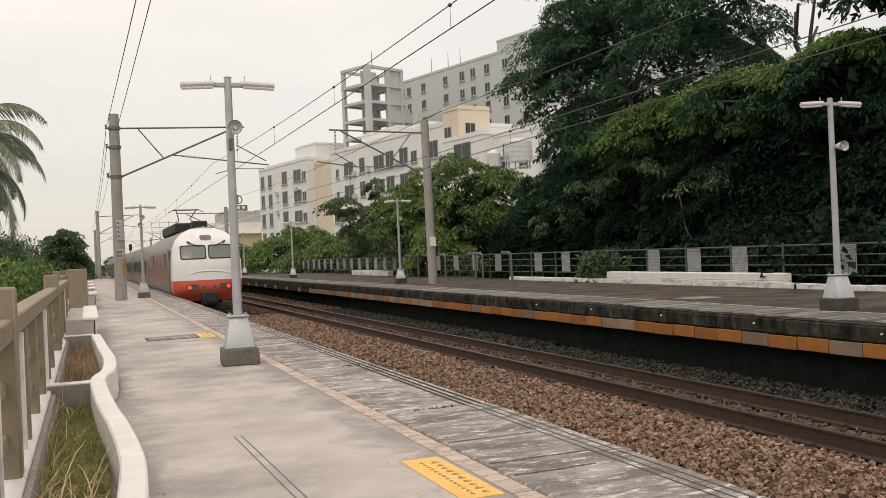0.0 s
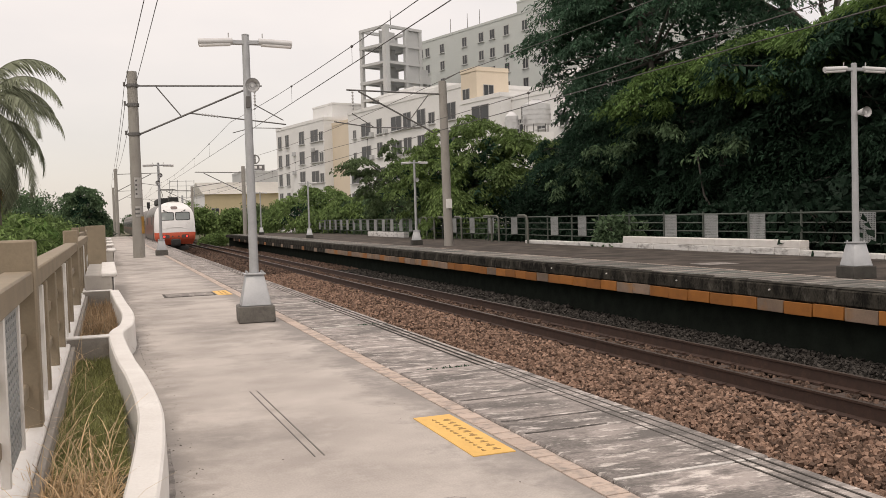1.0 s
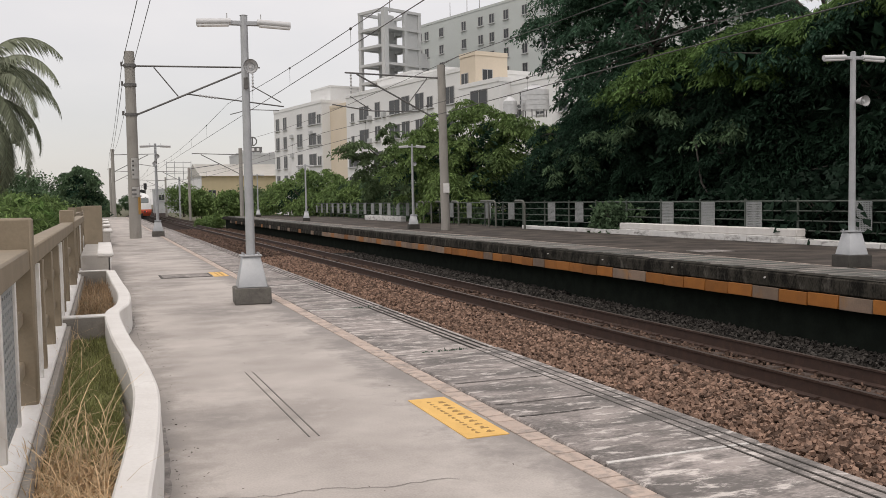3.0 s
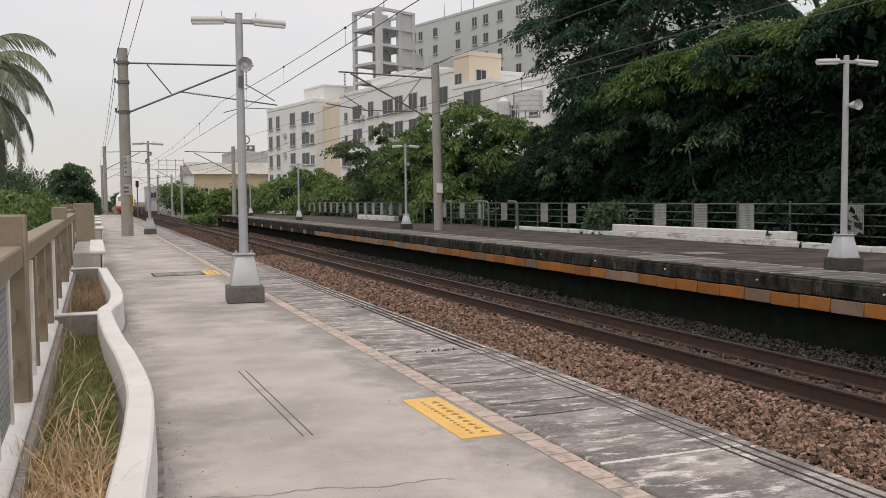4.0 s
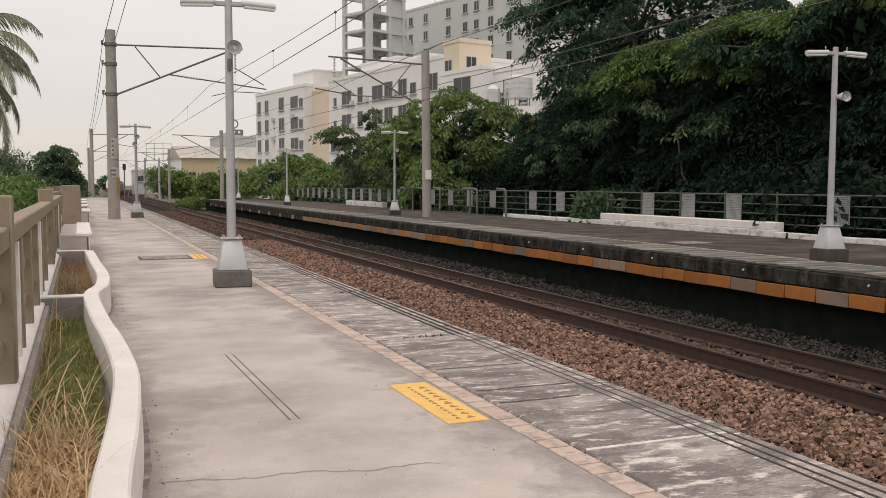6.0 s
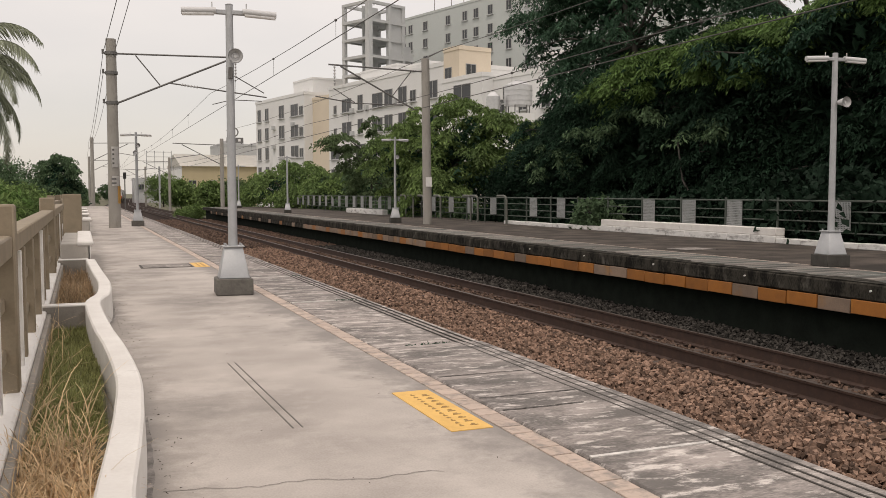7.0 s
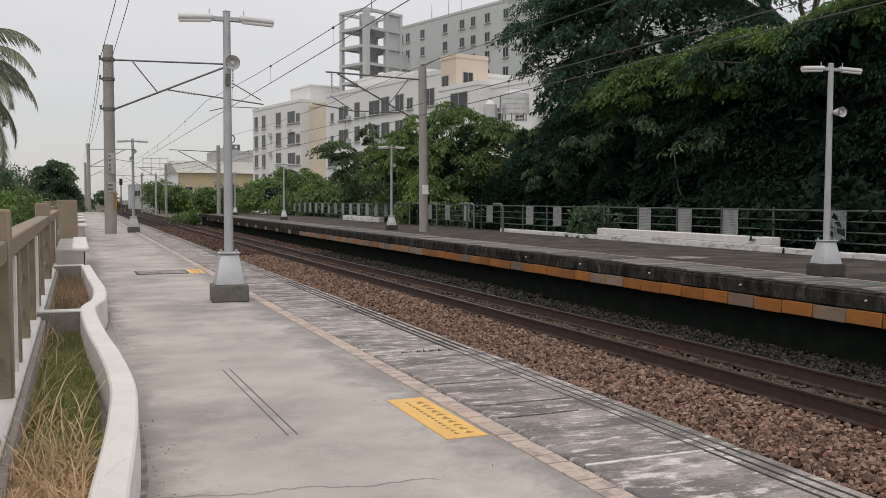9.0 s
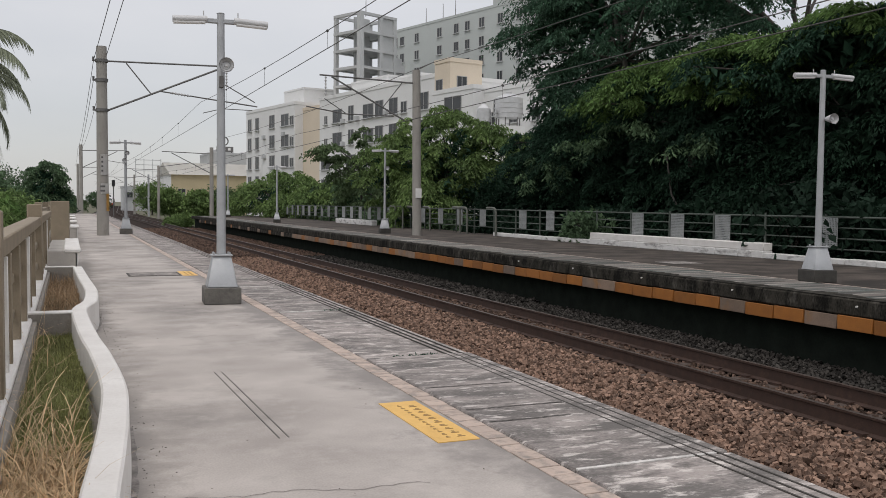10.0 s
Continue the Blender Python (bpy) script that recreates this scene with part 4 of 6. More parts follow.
def concrete_bench(x, y, length, label):
    t = thing("platform_bench", (x, y, 0), label, "bench", "concrete benches")
    bm = bmesh.new()
    box(bm, -0.24, 0.24, 0, length, 0, 0.5, 0.015)
    part("body", bm, M_GREYC2, t, "bare grey concrete block")
    bm = bmesh.new()
    box(bm, 0.02, 0.29, -0.02, length + 0.04, 0.46, 0.53, 0.02)
    tube(bm, (0.155, length + 0.02, 0.46), (0.155, length + 0.02, 0.53), 0.14, 0.13, 16)
    part("white_coping", bm, M_WHITE, t, "white painted coping")
    bm = bmesh.new()
    box(bm, 0.2, 0.245, 0.0, length, 0.0, 0.46, 0.006)
    part("white_side", bm, M_WHITE, t)
    return t


concrete_bench(-0.12, 16.42, 4.6, "long grey concrete bench block with white coping")
for y in (31.0, 38.5, 45.5, 53):
    concrete_bench(0.0, y, 2.4, "short grey concrete bench block with white coping")

# ragged strip of darker concrete along the planter's foot
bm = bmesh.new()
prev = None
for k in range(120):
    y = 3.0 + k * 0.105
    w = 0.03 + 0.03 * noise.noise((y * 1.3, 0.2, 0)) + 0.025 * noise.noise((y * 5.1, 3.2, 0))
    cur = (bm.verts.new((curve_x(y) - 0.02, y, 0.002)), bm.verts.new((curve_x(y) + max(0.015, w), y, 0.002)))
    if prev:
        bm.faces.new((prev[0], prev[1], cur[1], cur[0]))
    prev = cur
solid("planter_foot_strip", bm, M_MOTTLE, "ragged dark strip on the concrete along the planter", "stain")

# ---- far platform back: low walls and fence ----
wall = thing("low_wall_far", (0, 0, 0), "stained white low wall at the back of the platform", "low wall", "", "structure")
bm = bmesh.new()
box(bm, 16.93, 17.25, 18.7, 27.3, 0.19, 0.40, 0.02)
part("high_block", bm, M_WHITE, wall)
for i in range(9):
    bm = bmesh.new()
    box(bm, 16.91 - 0.006 * (i % 3), 17.25, 18.7 + i * 0.955, 18.7 + (i + 1) * 0.955 - 0.01, 0.0, 0.19, 0.012)
    part("block", bm, M_FWALL, wall)
for y0, y1, h in ((-4, 18.7, 0.14), (27.3, 35.1, 0.15), (52, 60, 0.32)):
    k = round((y1 - y0) / 0.9)
    for i in range(k):
        bm = bmesh.new()
        a, b = y0 + (y1 - y0) * i / k, y0 + (y1 - y0) * (i + 1) / k
        d = 0.008 * ((i * 7) % 3)
        box(bm, 16.92 - d, 17.25, a + 0.006, b - 0.006, 0.0, h - 0.006 * ((i * 5) % 3), 0.012)
        part("block", bm, M_FWALL, wall)


def mesh_panel(w, h):
    bm = bmesh.new()
    n, k = 13, 15
    for i in range(n + 1):
        x = -w / 2 + w * i / n
        box(bm, -0.006, 0.006, x - 0.0105, x + 0.0105, 0, h)
    for j in range(k + 1):
        z = h * j / k
        box(bm, -0.005, 0.005, -w / 2, w / 2, z - 0.0105, z + 0.0105)
    return mesh_of("mesh_panel", bm, M_MESH, False)


panel_w = mesh_panel(0.62, 0.72)


def green_bay(y, length):
    t = thing("metal_fence_section", (17.35, y, 0), "green pipe railing section behind the far platform", "metal fence", "green fence")
    bm = bmesh.new()
    tube(bm, (0, 0, 0), (0, 0, 1.2), 0.035, n=10)
    part("post", bm, M_GREEN, t)
    for z in (1.12, 0.86, 0.6, 0.34):
        bm = bmesh.new()
        tube(bm, (0, 0, z), (0, length, z), 0.026 if z > 1 else 0.018, n=8)
        part("rail", bm, M_GREEN, t)
    return t


gb = green_bay(-4, 2.1)
gbs = [gb] + [copy_thing(gb, pose(17.35, -4 + i * 2.1, 0)) for i in range(1, 44)]
for y in [13.2, 16.9, 20.77, 22.85, 24.95, 30.8, 33.1, 37.0, 39.6, 42.0, 44.5] + [48 + 1.9 * k for k in range(19)]:
    o = part("mesh_panel", panel_w, None, min(gbs, key=lambda g: abs(g.matrix_basis.translation.y + 1.0 - y)), "white perforated panel")
    o.matrix_basis = Matrix.Translation((-0.05, y - o.parent.matrix_basis.translation.y, 0.38))


def hoop(y, x=16.8):
    t = thing("hoop_post", (x, y, 0), "grey curved-top pipe post by the fence", "fence post", "hoop posts")
    bm = bmesh.new()
    pts = [(0, 0, 0), (0, 0, 1.0)] + [(0, 0.28 - 0.28 * math.cos(a), 1.0 + 0.2 * math.sin(a)) for a in (0.5, 1.0, 1.57)] + [(0, 0.9, 1.2)]
    pipe(bm, pts, 0.05, 10)
    part("pipe", bm, M_GATEPOST, t)
    return t


hp = hoop(34.6)
for y in (37.6, 38.4, 42.2, 44.6, 46.2, 47.4):
    copy_thing(hp, pose(16.8, y, 0))

# ---- buildings ----
def window_mesh(w, h, curtain=False):
    bm = bmesh.new()
    box(bm, -w / 2, w / 2, -0.06, 0.1, 0, 0.07)
    box(bm, -w / 2, w / 2, -0.06, 0.1, h - 0.07, h)
    for x in (-w / 2, -0.035, w / 2 - 0.07):
        box(bm, x, x + 0.07, -0.06, 0.1, 0.07, h - 0.07)
    fr = mesh_of("window_frame", bm, M_WFRAME, False)
    bm = bmesh.new()
    box(bm, -w / 2 + 0.05, w / 2 - 0.05, -0.02, 0.06, 0.05, h - 0.05)
    gl = mesh_of("pane", bm, M_CURTAIN if curtain else M_WINDOW, False)
    bm = bmesh.new()
    box(bm, -w / 2 - 0.15, w / 2 + 0.15, -0.28, 0.05, -0.12, 0)
    sl = mesh_of("sill", bm, M_BFRAME, False)
    return fr, gl, sl


WIN = {k: window_mesh(*k) for k in ((1.5, 1.5), (2.2, 1.6), (1.0, 1.3), (3.6, 2.2), (0.8, 0.8), (1.3, 1.9), (3.0, 2.0), (1.6, 2.2), (2.2, 2.2), (1.3, 1.6))}


def add_window(parent, x, y, z, size, rz=0):
    fr, gl, sl = WIN[size]
    w = part("window", gl, None, parent, "", pose(x, y, z, 0, 0, rz))
    part("window_frame", fr, None, w)
    part("sill", sl, None, w)
    return w


def house_block(parent, name, x0, x1, y0, y1, z0, z1, material, parapet=0.5):
    bm = bmesh.new()
    box(bm, x0, x1, y0, y1, z0, z1)
    b = part(name, bm, material, parent)
    if parapet:
        bm = bmesh.new()
        for a in ((x0 - 0.08, x1 + 0.08, y0 - 0.08, y0 + 0.2), (x0 - 0.08, x0 + 0.2, y0 + 0.2, y1), (x1 - 0.2, x1 + 0.08, y0 + 0.2, y1)):
            box(bm, a[0], a[1], a[2], a[3], z1, z1 + parapet)
        part("parapet", bm, material, b)
    return b


# white apartment block; local x runs along the facade towards the station
wb = thing("apartment_building", (35.5, 135.4, -1.2), "white and cream rendered apartment building behind the trees", "building", "", "", -79)
G = 1.2
house_block(wb, "left_wing", -30.0, -9.0, 0, 15, 0, 17.2 + G, M_BWHITE)
house_block(wb, "stair_recess", -9.0, 0.2, 1.5, 15, 0, 16.2 + G, M_BCREAM)
house_block(wb, "main_wing", 0.2, 33, 0, 15, 0, 16.9 + G, M_BWHITE)
house_block(wb, "cream_block", 32.6, 36.0, -0.1, 4.6, 0, 18.4 + G, M_BCREAM)
house_block(wb, "right_wing", 33, 41.5, -0.6, 12, 0, 14.6 + G, M_BWHITE)
house_block(wb, "end_wing", 41.5, 56, 1.0, 12, 0, 14.2 + G, M_BWHITE)
house_block(wb, "roof_room", -20, -12, 3, 9, 17.2 + G, 20.2 + G, M_BWHITE, 0.3)
house_block(wb, "roof_room", 3, 14, 4, 10, 16.9 + G, 19.4 + G, M_BWHITE, 0.3)
house_block(wb, "roof_room", 15, 21, 5, 10, 16.9 + G, 19.0 + G, M_BWHITE, 0.3)
house_block(wb, "roof_room", 46, 54, 4, 9, 14.2 + G, 16.6 + G, M_BWHITE, 0.3)
for k in range(4):
    z = 12.6 + G - k * 3.4
    for i, x in enumerate((-28.3, -24.8, -18.2, -12.8, -10.1)):
        add_window(wb, x, -0.02, z + 1.35, ((1.6, 2.2), (1.6, 2.2), (2.2, 2.2), (3.0, 2.0), (1.5, 1.5))[i])
    for i, x in enumerate((2.4, 6.2, 10.5, 15.6, 18.7, 22.5, 25.2, 30.0)):
        add_window(wb, x, -0.02, z + 0.55, ((1.0, 1.3), (3.0, 2.0), (1.6, 2.2), (3.0, 2.0), (2.2, 2.2), (2.2, 2.2), (1.5, 1.5), (2.2, 2.2))[(i + (k > 1)) % 8])
    for x in (43, 47, 51):
        add_window(wb, x, 0.98, z - 2.2, (1.5, 1.5))
    if k:
        add_window(wb, -5, 2.18, z, (1.0, 1.3))
add_window(wb, 37.4, -0.62, 11.9 + G, (3.6, 2.2))
add_window(wb, 33.7, -0.12, 15.0 + G, (1.5, 1.5))
add_window(wb, 36.02, 1.6, 15.3 + G, (1.5, 1.5), 90)
add_window(wb, 44.0, 0.98, 11.4 + G, (1.3, 1.9))
# air conditioners on brackets
for x, z in ((-21.5, 12.3), (-13.2, 12.4), (8.2, 13.0), (12.6, 13.1), (20.7, 13.2), (-21.5, 9.0), (8.2, 9.7)):
    bm = bmesh.new()
    box(bm, x - 0.4, x + 0.4, -0.42, 0.0, z + G, z + G + 0.6, 0.03)
    box(bm, x - 0.5, x + 0.5, -0.5, 0.0, z + G - 0.07, z + G)
    part("air_conditioner", bm, M_BFRAME, wb, "boxed air conditioner unit")


def roof_tank(x, y, z, r, h):
    t = thing("water_tank", (x, y, z), "stainless steel rooftop water tank", "water tank", "water tanks")
    bm = bmesh.new()
    tube(bm, (0, 0, 0.3), (0, 0, h), r, r, 24)
    for k in range(1, 4):
        tube(bm, (0, 0, 0.3 + (h - 0.3) * k / 4 - 0.05), (0, 0, 0.3 + (h - 0.3) * k / 4 + 0.05), r + 0.05, r + 0.05, 24)
    tube(bm, (0, 0, h), (0, 0, h + 0.45), r, r * 0.35, 24)
    part("shell", bm, M_TANK, t)
    bm = bmesh.new()
    tube(bm, (0, 0, h + 0.4), (0, 0, h + 0.6), r * 0.25, r * 0.25, 16)
    part("lid", bm, M_TANK, t)
    bm = bmesh.new()
    for a in range(6):
        tube(bm, (r * 0.9 * math.cos(a), r * 0.9 * math.sin(a), -6), (r * 0.9 * math.cos(a), r * 0.9 * math.sin(a), 0.35), 0.06, n=6)
    part("stand", bm, M_STEEL, t)
    return t


roof_tank(42.2, 84.2, 10.0, 1.45, 2.35)
roof_tank(39.6, 84.7, 9.6, 0.7, 1.6)
bm = bmesh.new()
box(bm, -2.6, 2.6, -2.4, 2.0, 0, 10.6)
o = solid("tank_house", bm, M_BWHITE, "white flat-roofed annex under the water tanks", "building", "", "")
o.matrix_basis = pose(41.4, 85.2, -1.2, 0, 0, -20)

# big grey block behind
gbld = thing("office_building", (55.8, 160.6, -1.2), "large grey rendered building with rows of windows", "building", "", "", -75)
house_block(gbld, "wall", -2.5, 62, 0, 18, 0, 34.2, M_BGREY, 0.4)
house_block(gbld, "roof_house", 28, 50, 1, 12, 34.2, 36.4, M_BGREY, 0.3)
for k in range(7):
    z = 31.5 - k * 3.05
    for i, x in enumerate((-0.6, 1.6, 3.7, 8.3, 15.0, 19.7, 22.7, 26.4, 31, 35.5, 40, 45, 51, 57)):
        add_window(gbld, x, -0.02, z, (1.3, 1.6))
for x in (9, 14, 17.5, 40, 46):
    bm = bmesh.new()
    zt = 34.2 if x < 28 else 36.4
    tube(bm, (x, 1.5, zt), (x, 1.5, zt + 3.4), 0.07, 0.04, 6)
    part("antenna", bm, M_STEEL, gbld, "thin roof antenna")

# open stair tower
tw = thing("stair_tower", (39.8, 147.3, -1.2), "pale concrete open-framed stair tower", "tower", "", "", -66)
for x, y in ((2.6, 0.0), (2.6, 7.4), (8.6, 0.0), (8.6, 4.3), (8.6, 7.4)):
    bm = bmesh.new()
    w = 0.42 if (x, y) == (8.6, 0.0) else 0.3
    box(bm, x - w, x + w, y - w, y + w, 0, 33.2)
    part("column", bm, M_BFRAME, tw)
for k in range(11):
    z = 33.2 - k * 2.85
    bm = bmesh.new()
    box(bm, 2.3, 8.95, -0.35, 0.25, z - 0.42, z)
    box(bm, 2.3, 8.95, 7.1, 7.7, z - 0.42, z)
    box(bm, 2.3, 2.9, 0.25, 7.1, z - 0.42, z)
    box(bm, 8.3, 8.93, 0.25, 7.1, z - 0.42, z)
    part("floor_beam", bm, M_BFRAME, tw)
    if not k:
        continue
    bm = bmesh.new()
    box(bm, 2.9, 8.3, 0.25, 7.1, z - 0.24, z - 0.06)
    part("landing", bm, M_BFRAME, tw)
    bm = bmesh.new()
    box(bm, 5.9, 6.1, 0.9, 4.2, z - 0.06, z + 2.43)
    part("stair_wall", bm, M_BFRAME, tw)
    add_window(tw, 6.12, 2.2, z + 0.8, (0.8, 0.8), 90)
    bm = bmesh.new()
    box(bm, 8.4, 8.62, 4.6, 7.1, z, z + 2.43)
    part("infill_wall", bm, M_BFRAME, tw)
    if k > 2:
        bm = bmesh.new()
        box(bm, 7.4, 8.7, 7.7, 9.8, z - 0.3, z + 0.9)
        part("balcony", bm, M_BFRAME, tw)
bm = bmesh.new()
box(bm, 4.4, 7.4, 7.7, 10.4, 0, 27)
part("service_core", bm, M_BFRAME, tw)
bm = bmesh.new()
tube(bm, (6.5, 3, 33.1), (6.5, 3, 36.2), 0.08, 0.04, 6)
part("mast", bm, M_STEEL, tw)

# shed with a pale roof, far down the line
shed = thing("warehouse", (18.8, 186, -1.2), "cream warehouse with a pale pitched sheet roof", "building", "", "", 3)
house_block(shed, "wall", 0, 26, 0, 18, 0, 7.9, M_YWALL, 0)
bm = bmesh.new()
v = [bm.verts.new(p) for p in ((-0.4, -0.6, 7.9), (26.4, -0.6, 7.9), (26.4, 9, 10.6), (-0.4, 9, 10.6), (-0.4, 18.6, 7.9), (26.4, 18.6, 7.9))]
bm.faces.new((v[0], v[1], v[2], v[3]))
bm.faces.new((v[3], v[2], v[5], v[4]))
bm.faces.new((v[0], v[3], v[4]))
bm.faces.new((v[1], v[5], v[2]))
bmesh.ops.solidify(bm, geom=list(bm.faces), thickness=0.2)
part("roof", bm, M_ROOFW, shed, "pale sheet-metal roof")
bm = bmesh.new()
v = [bm.verts.new((x, y, z)) for x in (-0.15, -0.03) for y, z in ((0, 0), (18, 0), (18, 7.9), (9, 10.4), (0, 7.9))]
bm.faces.new(v[:5])
bm.faces.new(v[:4:-1])
for k in range(5):
    bm.faces.new((v[k], v[(k + 1) % 5], v[5 + (k + 1) % 5], v[5 + k]))
part("gable_wall", bm, M_BWHITE, shed, "pale grey gable end")
for x in range(2, 26, 4):
    add_window(shed, x, -0.02, 3.6, (1.5, 1.5))
shed2 = thing("far_house", (30, 215, -1.2), "low grey houses beyond the warehouse", "building")
house_block(shed2, "wall", 0, 40, 0, 14, 0, 13.5, M_BFRAME)
for x in range(3, 38, 5):
    add_window(shed2, x, -0.02, 9.5, (2.2, 1.6))
for x, y, w, h in ((13, 250, 10, 6), (24, 260, 12, 8)):
    t = thing("far_house", (x, y, -1.2), "pale distant low house by the railway", "building", "far houses")
    house_block(t, "wall", 0, w, 0, 10, 0, h, M_BFRAME)
    for i in range(int(w / 3)):
        add_window(t, 1.8 + i * 3, -0.02, h - 2.6, (1.5, 1.5))
for x, w, h in ((29, 2.0, 1.2), (32, 2.2, 0.9), (36, 3.0, 0.8), (40, 1.6, 1.1)):
    bm = bmesh.new()
    box(bm, x - 28, x - 28 + w, 2, 5, 12.5 + G, 12.5 + G + h, 0.15)
    part("roof_duct", bm, M_TANK, shed2, "pale rooftop duct and tank")
t = thing("rooftop_sign", (33.9, 217, 12.3), "round emblem over a dark lettered board on posts", "roof sign")
bm = bmesh.new()
for k in range(16):
    a, b = k * math.pi / 8, (k + 1) * math.pi / 8
    tube(bm, (1.0 * math.cos(a), 0, 3.4 + 1.0 * math.sin(a)), (1.0 * math.cos(b), 0, 3.4 + 1.0 * math.sin(b)), 0.16, n=6, caps=False)
box(bm, -0.16, 0.16, -0.1, 0.1, 2.5, 4.3)
part("emblem_ring", bm, M_STEEL, t)
bm = bmesh.new()
box(bm, -1.7, 2.2, -0.1, 0.1, 0.9, 2.1)
board = part("board", bm, M_STEEL, t, "dark board with three pale marks")
for x in (-1.2, 0.0, 1.2):
    bm = bmesh.new()
    box(bm, x - 0.25, x + 0.35, -0.14, -0.1, 1.2, 1.8)
    part("writing_mark", bm, M_PAPER, board)
for x in (-1.4, 1.8):
    bm = bmesh.new()
    tube(bm, (x, 0, 0), (x, 0, 0.9), 0.1, n=6)
    part("post", bm, M_STEEL, t)
sign = thing("billboard_frame", (12.3, 158, -2.2), "bare steel billboard frame on a pole", "billboard frame")
bm = bmesh.new()
for z in (7.6, 8.6, 9.6, 10.4):
    tube(bm, (-2, 0, z), (2, 0, z), 0.05, n=6)
for x in (-2, -0.7, 0.7, 2):
    tube(bm, (x, 0, 7.4), (x, 0, 10.6), 0.05, n=6)
tube(bm, (0, 0, 0.9), (0, 0, 8), 0.16, n=8)
part("frame", bm, M_GALV, sign)
for x, y in ((6.45, 150),):
    sg = thing("signal_post", (x, y, -1.1), "black railway signal head on a post", "railway signal")
    bm = bmesh.new()
    tube(bm, (0, 0, 0), (0, 0, 5.2), 0.09, n=8)
    part("post", bm, M_STEEL, sg)
    bm = bmesh.new()
    box(bm, -0.24, 0.24, -0.12, 0.12, 4.7, 5.7, 0.04)
    part("signal_head", bm, M_TBLACK, sg)


# ---- trees ----
def branchy(bm, rnd, p, d, length, r, depth):
    q = p + d * length
    tube(bm, p, q, r, r * 0.68, 8, False)
    if depth == 0:
        return
    for i in range(3 if depth > 1 else 2):
        e = (d + Vector((rnd.uniform(-0.9, 0.9), rnd.uniform(-0.9, 0.9), rnd.uniform(-0.15, 0.5)))).normalized()
        branchy(bm, rnd, q, e, length * rnd.uniform(0.6, 0.85), r * 0.62, depth - 1)


def tree(name, loc, label, blobs, clumps, per, clump_r, leaf, material, seed, trunk_h=3.0, trunk_r=0.2, droop=0.5, depth=3, shell=0.55, category="tree", upper=None, core=0):
    t = thing(name, loc, label, category)
    r = np.random.default_rng(seed)
    rnd = random.Random(seed)
    bm = bmesh.new()
    branchy(bm, rnd, Vector((0, 0, 0)), Vector((rnd.uniform(-0.1, 0.1), rnd.uniform(-0.1, 0.1), 1)).normalized(), trunk_h, trunk_r, depth)
    part("trunk", bm, M_TRUNK, t, "dark branching trunk")
    pts = crown_points(r, blobs, clumps, per, clump_r, shell)
    pts = pts[pts[:, 2] > -0.1]
    part("crown", leaves_mesh("crown", pts, leaf[0], leaf[1], material, r, droop), None, t)
    if upper:
        p2 = crown_points(r, upper[0], upper[1], per, clump_r, 0.6)
        part("upper_crown", leaves_mesh("upper_crown", p2, leaf[0], leaf[1], upper[2], r, 0.2), None, t, "lighter outer leaf sprays")
    if core:
        p3 = crown_points(r, [(a, b, c, d * 0.8, e * 0.8, f * 0.8) for a, b, c, d, e, f in blobs], core, 8, 0.4, 0.1)
        p3 = p3[p3[:, 2] > 0]
        part("inner_foliage", leaves_mesh("inner_foliage", p3, 0.7, 0.4, material, r, 0.3), None, t)
    return t


def pad_points(rng, blobs, pads, per, radius, lift=0.35, share=None):
    """Leaves in layered, drooping sprays on the upper shell of ellipsoids: places, headings, spray centres."""
    blobs = np.array(blobs, float)
    area = (blobs[:, 3] * blobs[:, 4] * blobs[:, 5]) ** 0.6
    which = rng.choice(len(blobs), pads, p=area / area.sum())
    d = rng.normal(size=(pads, 3))
    d /= np.linalg.norm(d, axis=1)[:, None]
    d[:, 2] += lift
    d /= np.linalg.norm(d, axis=1)[:, None]
    c = blobs[which, :3] + d * blobs[which, 3:] * (0.72 + 0.36 * rng.random(pads) ** 0.7)[:, None]
    R = radius * rng.uniform(0.55, 1.35, (pads, 1))
    rho, phi = np.sqrt(rng.random((pads, per))), rng.uniform(0, 2 * np.pi, (pads, per))
    lobes = 1 + 0.28 * np.sin(3 * phi + rng.uniform(0, 6, (pads, 1))) + 0.18 * np.sin(7 * phi + rng.uniform(0, 6, (pads, 1)))
    ox, oy = rho * R * lobes * np.cos(phi), rho * R * lobes * np.sin(phi)
    oz = -0.42 * R * rho ** 2 - 0.5 * (ox * d[:, :1] + oy * d[:, 1:2]) + rng.normal(0, 0.07, (pads, per)) - 0.18 * R * (rng.random((pads, per)) < 0.25)
    p = c[:, None] + np.stack([ox, oy, oz], 2)
    return p.reshape(-1, 3), (phi.ravel(), (-0.2 - 0.55 * rho).ravel()), c


def limb(bm, pts, r0, r1, n=8):
    """A tapered, slightly crooked branch through the points."""
    k = len(pts) - 1
    for i in range(k):
        a, b = r0 + (r1 - r0) * i / k, r0 + (r1 - r0) * (i + 1) / k
        tube(bm, pts[i], pts[i + 1], a, b, n, False)


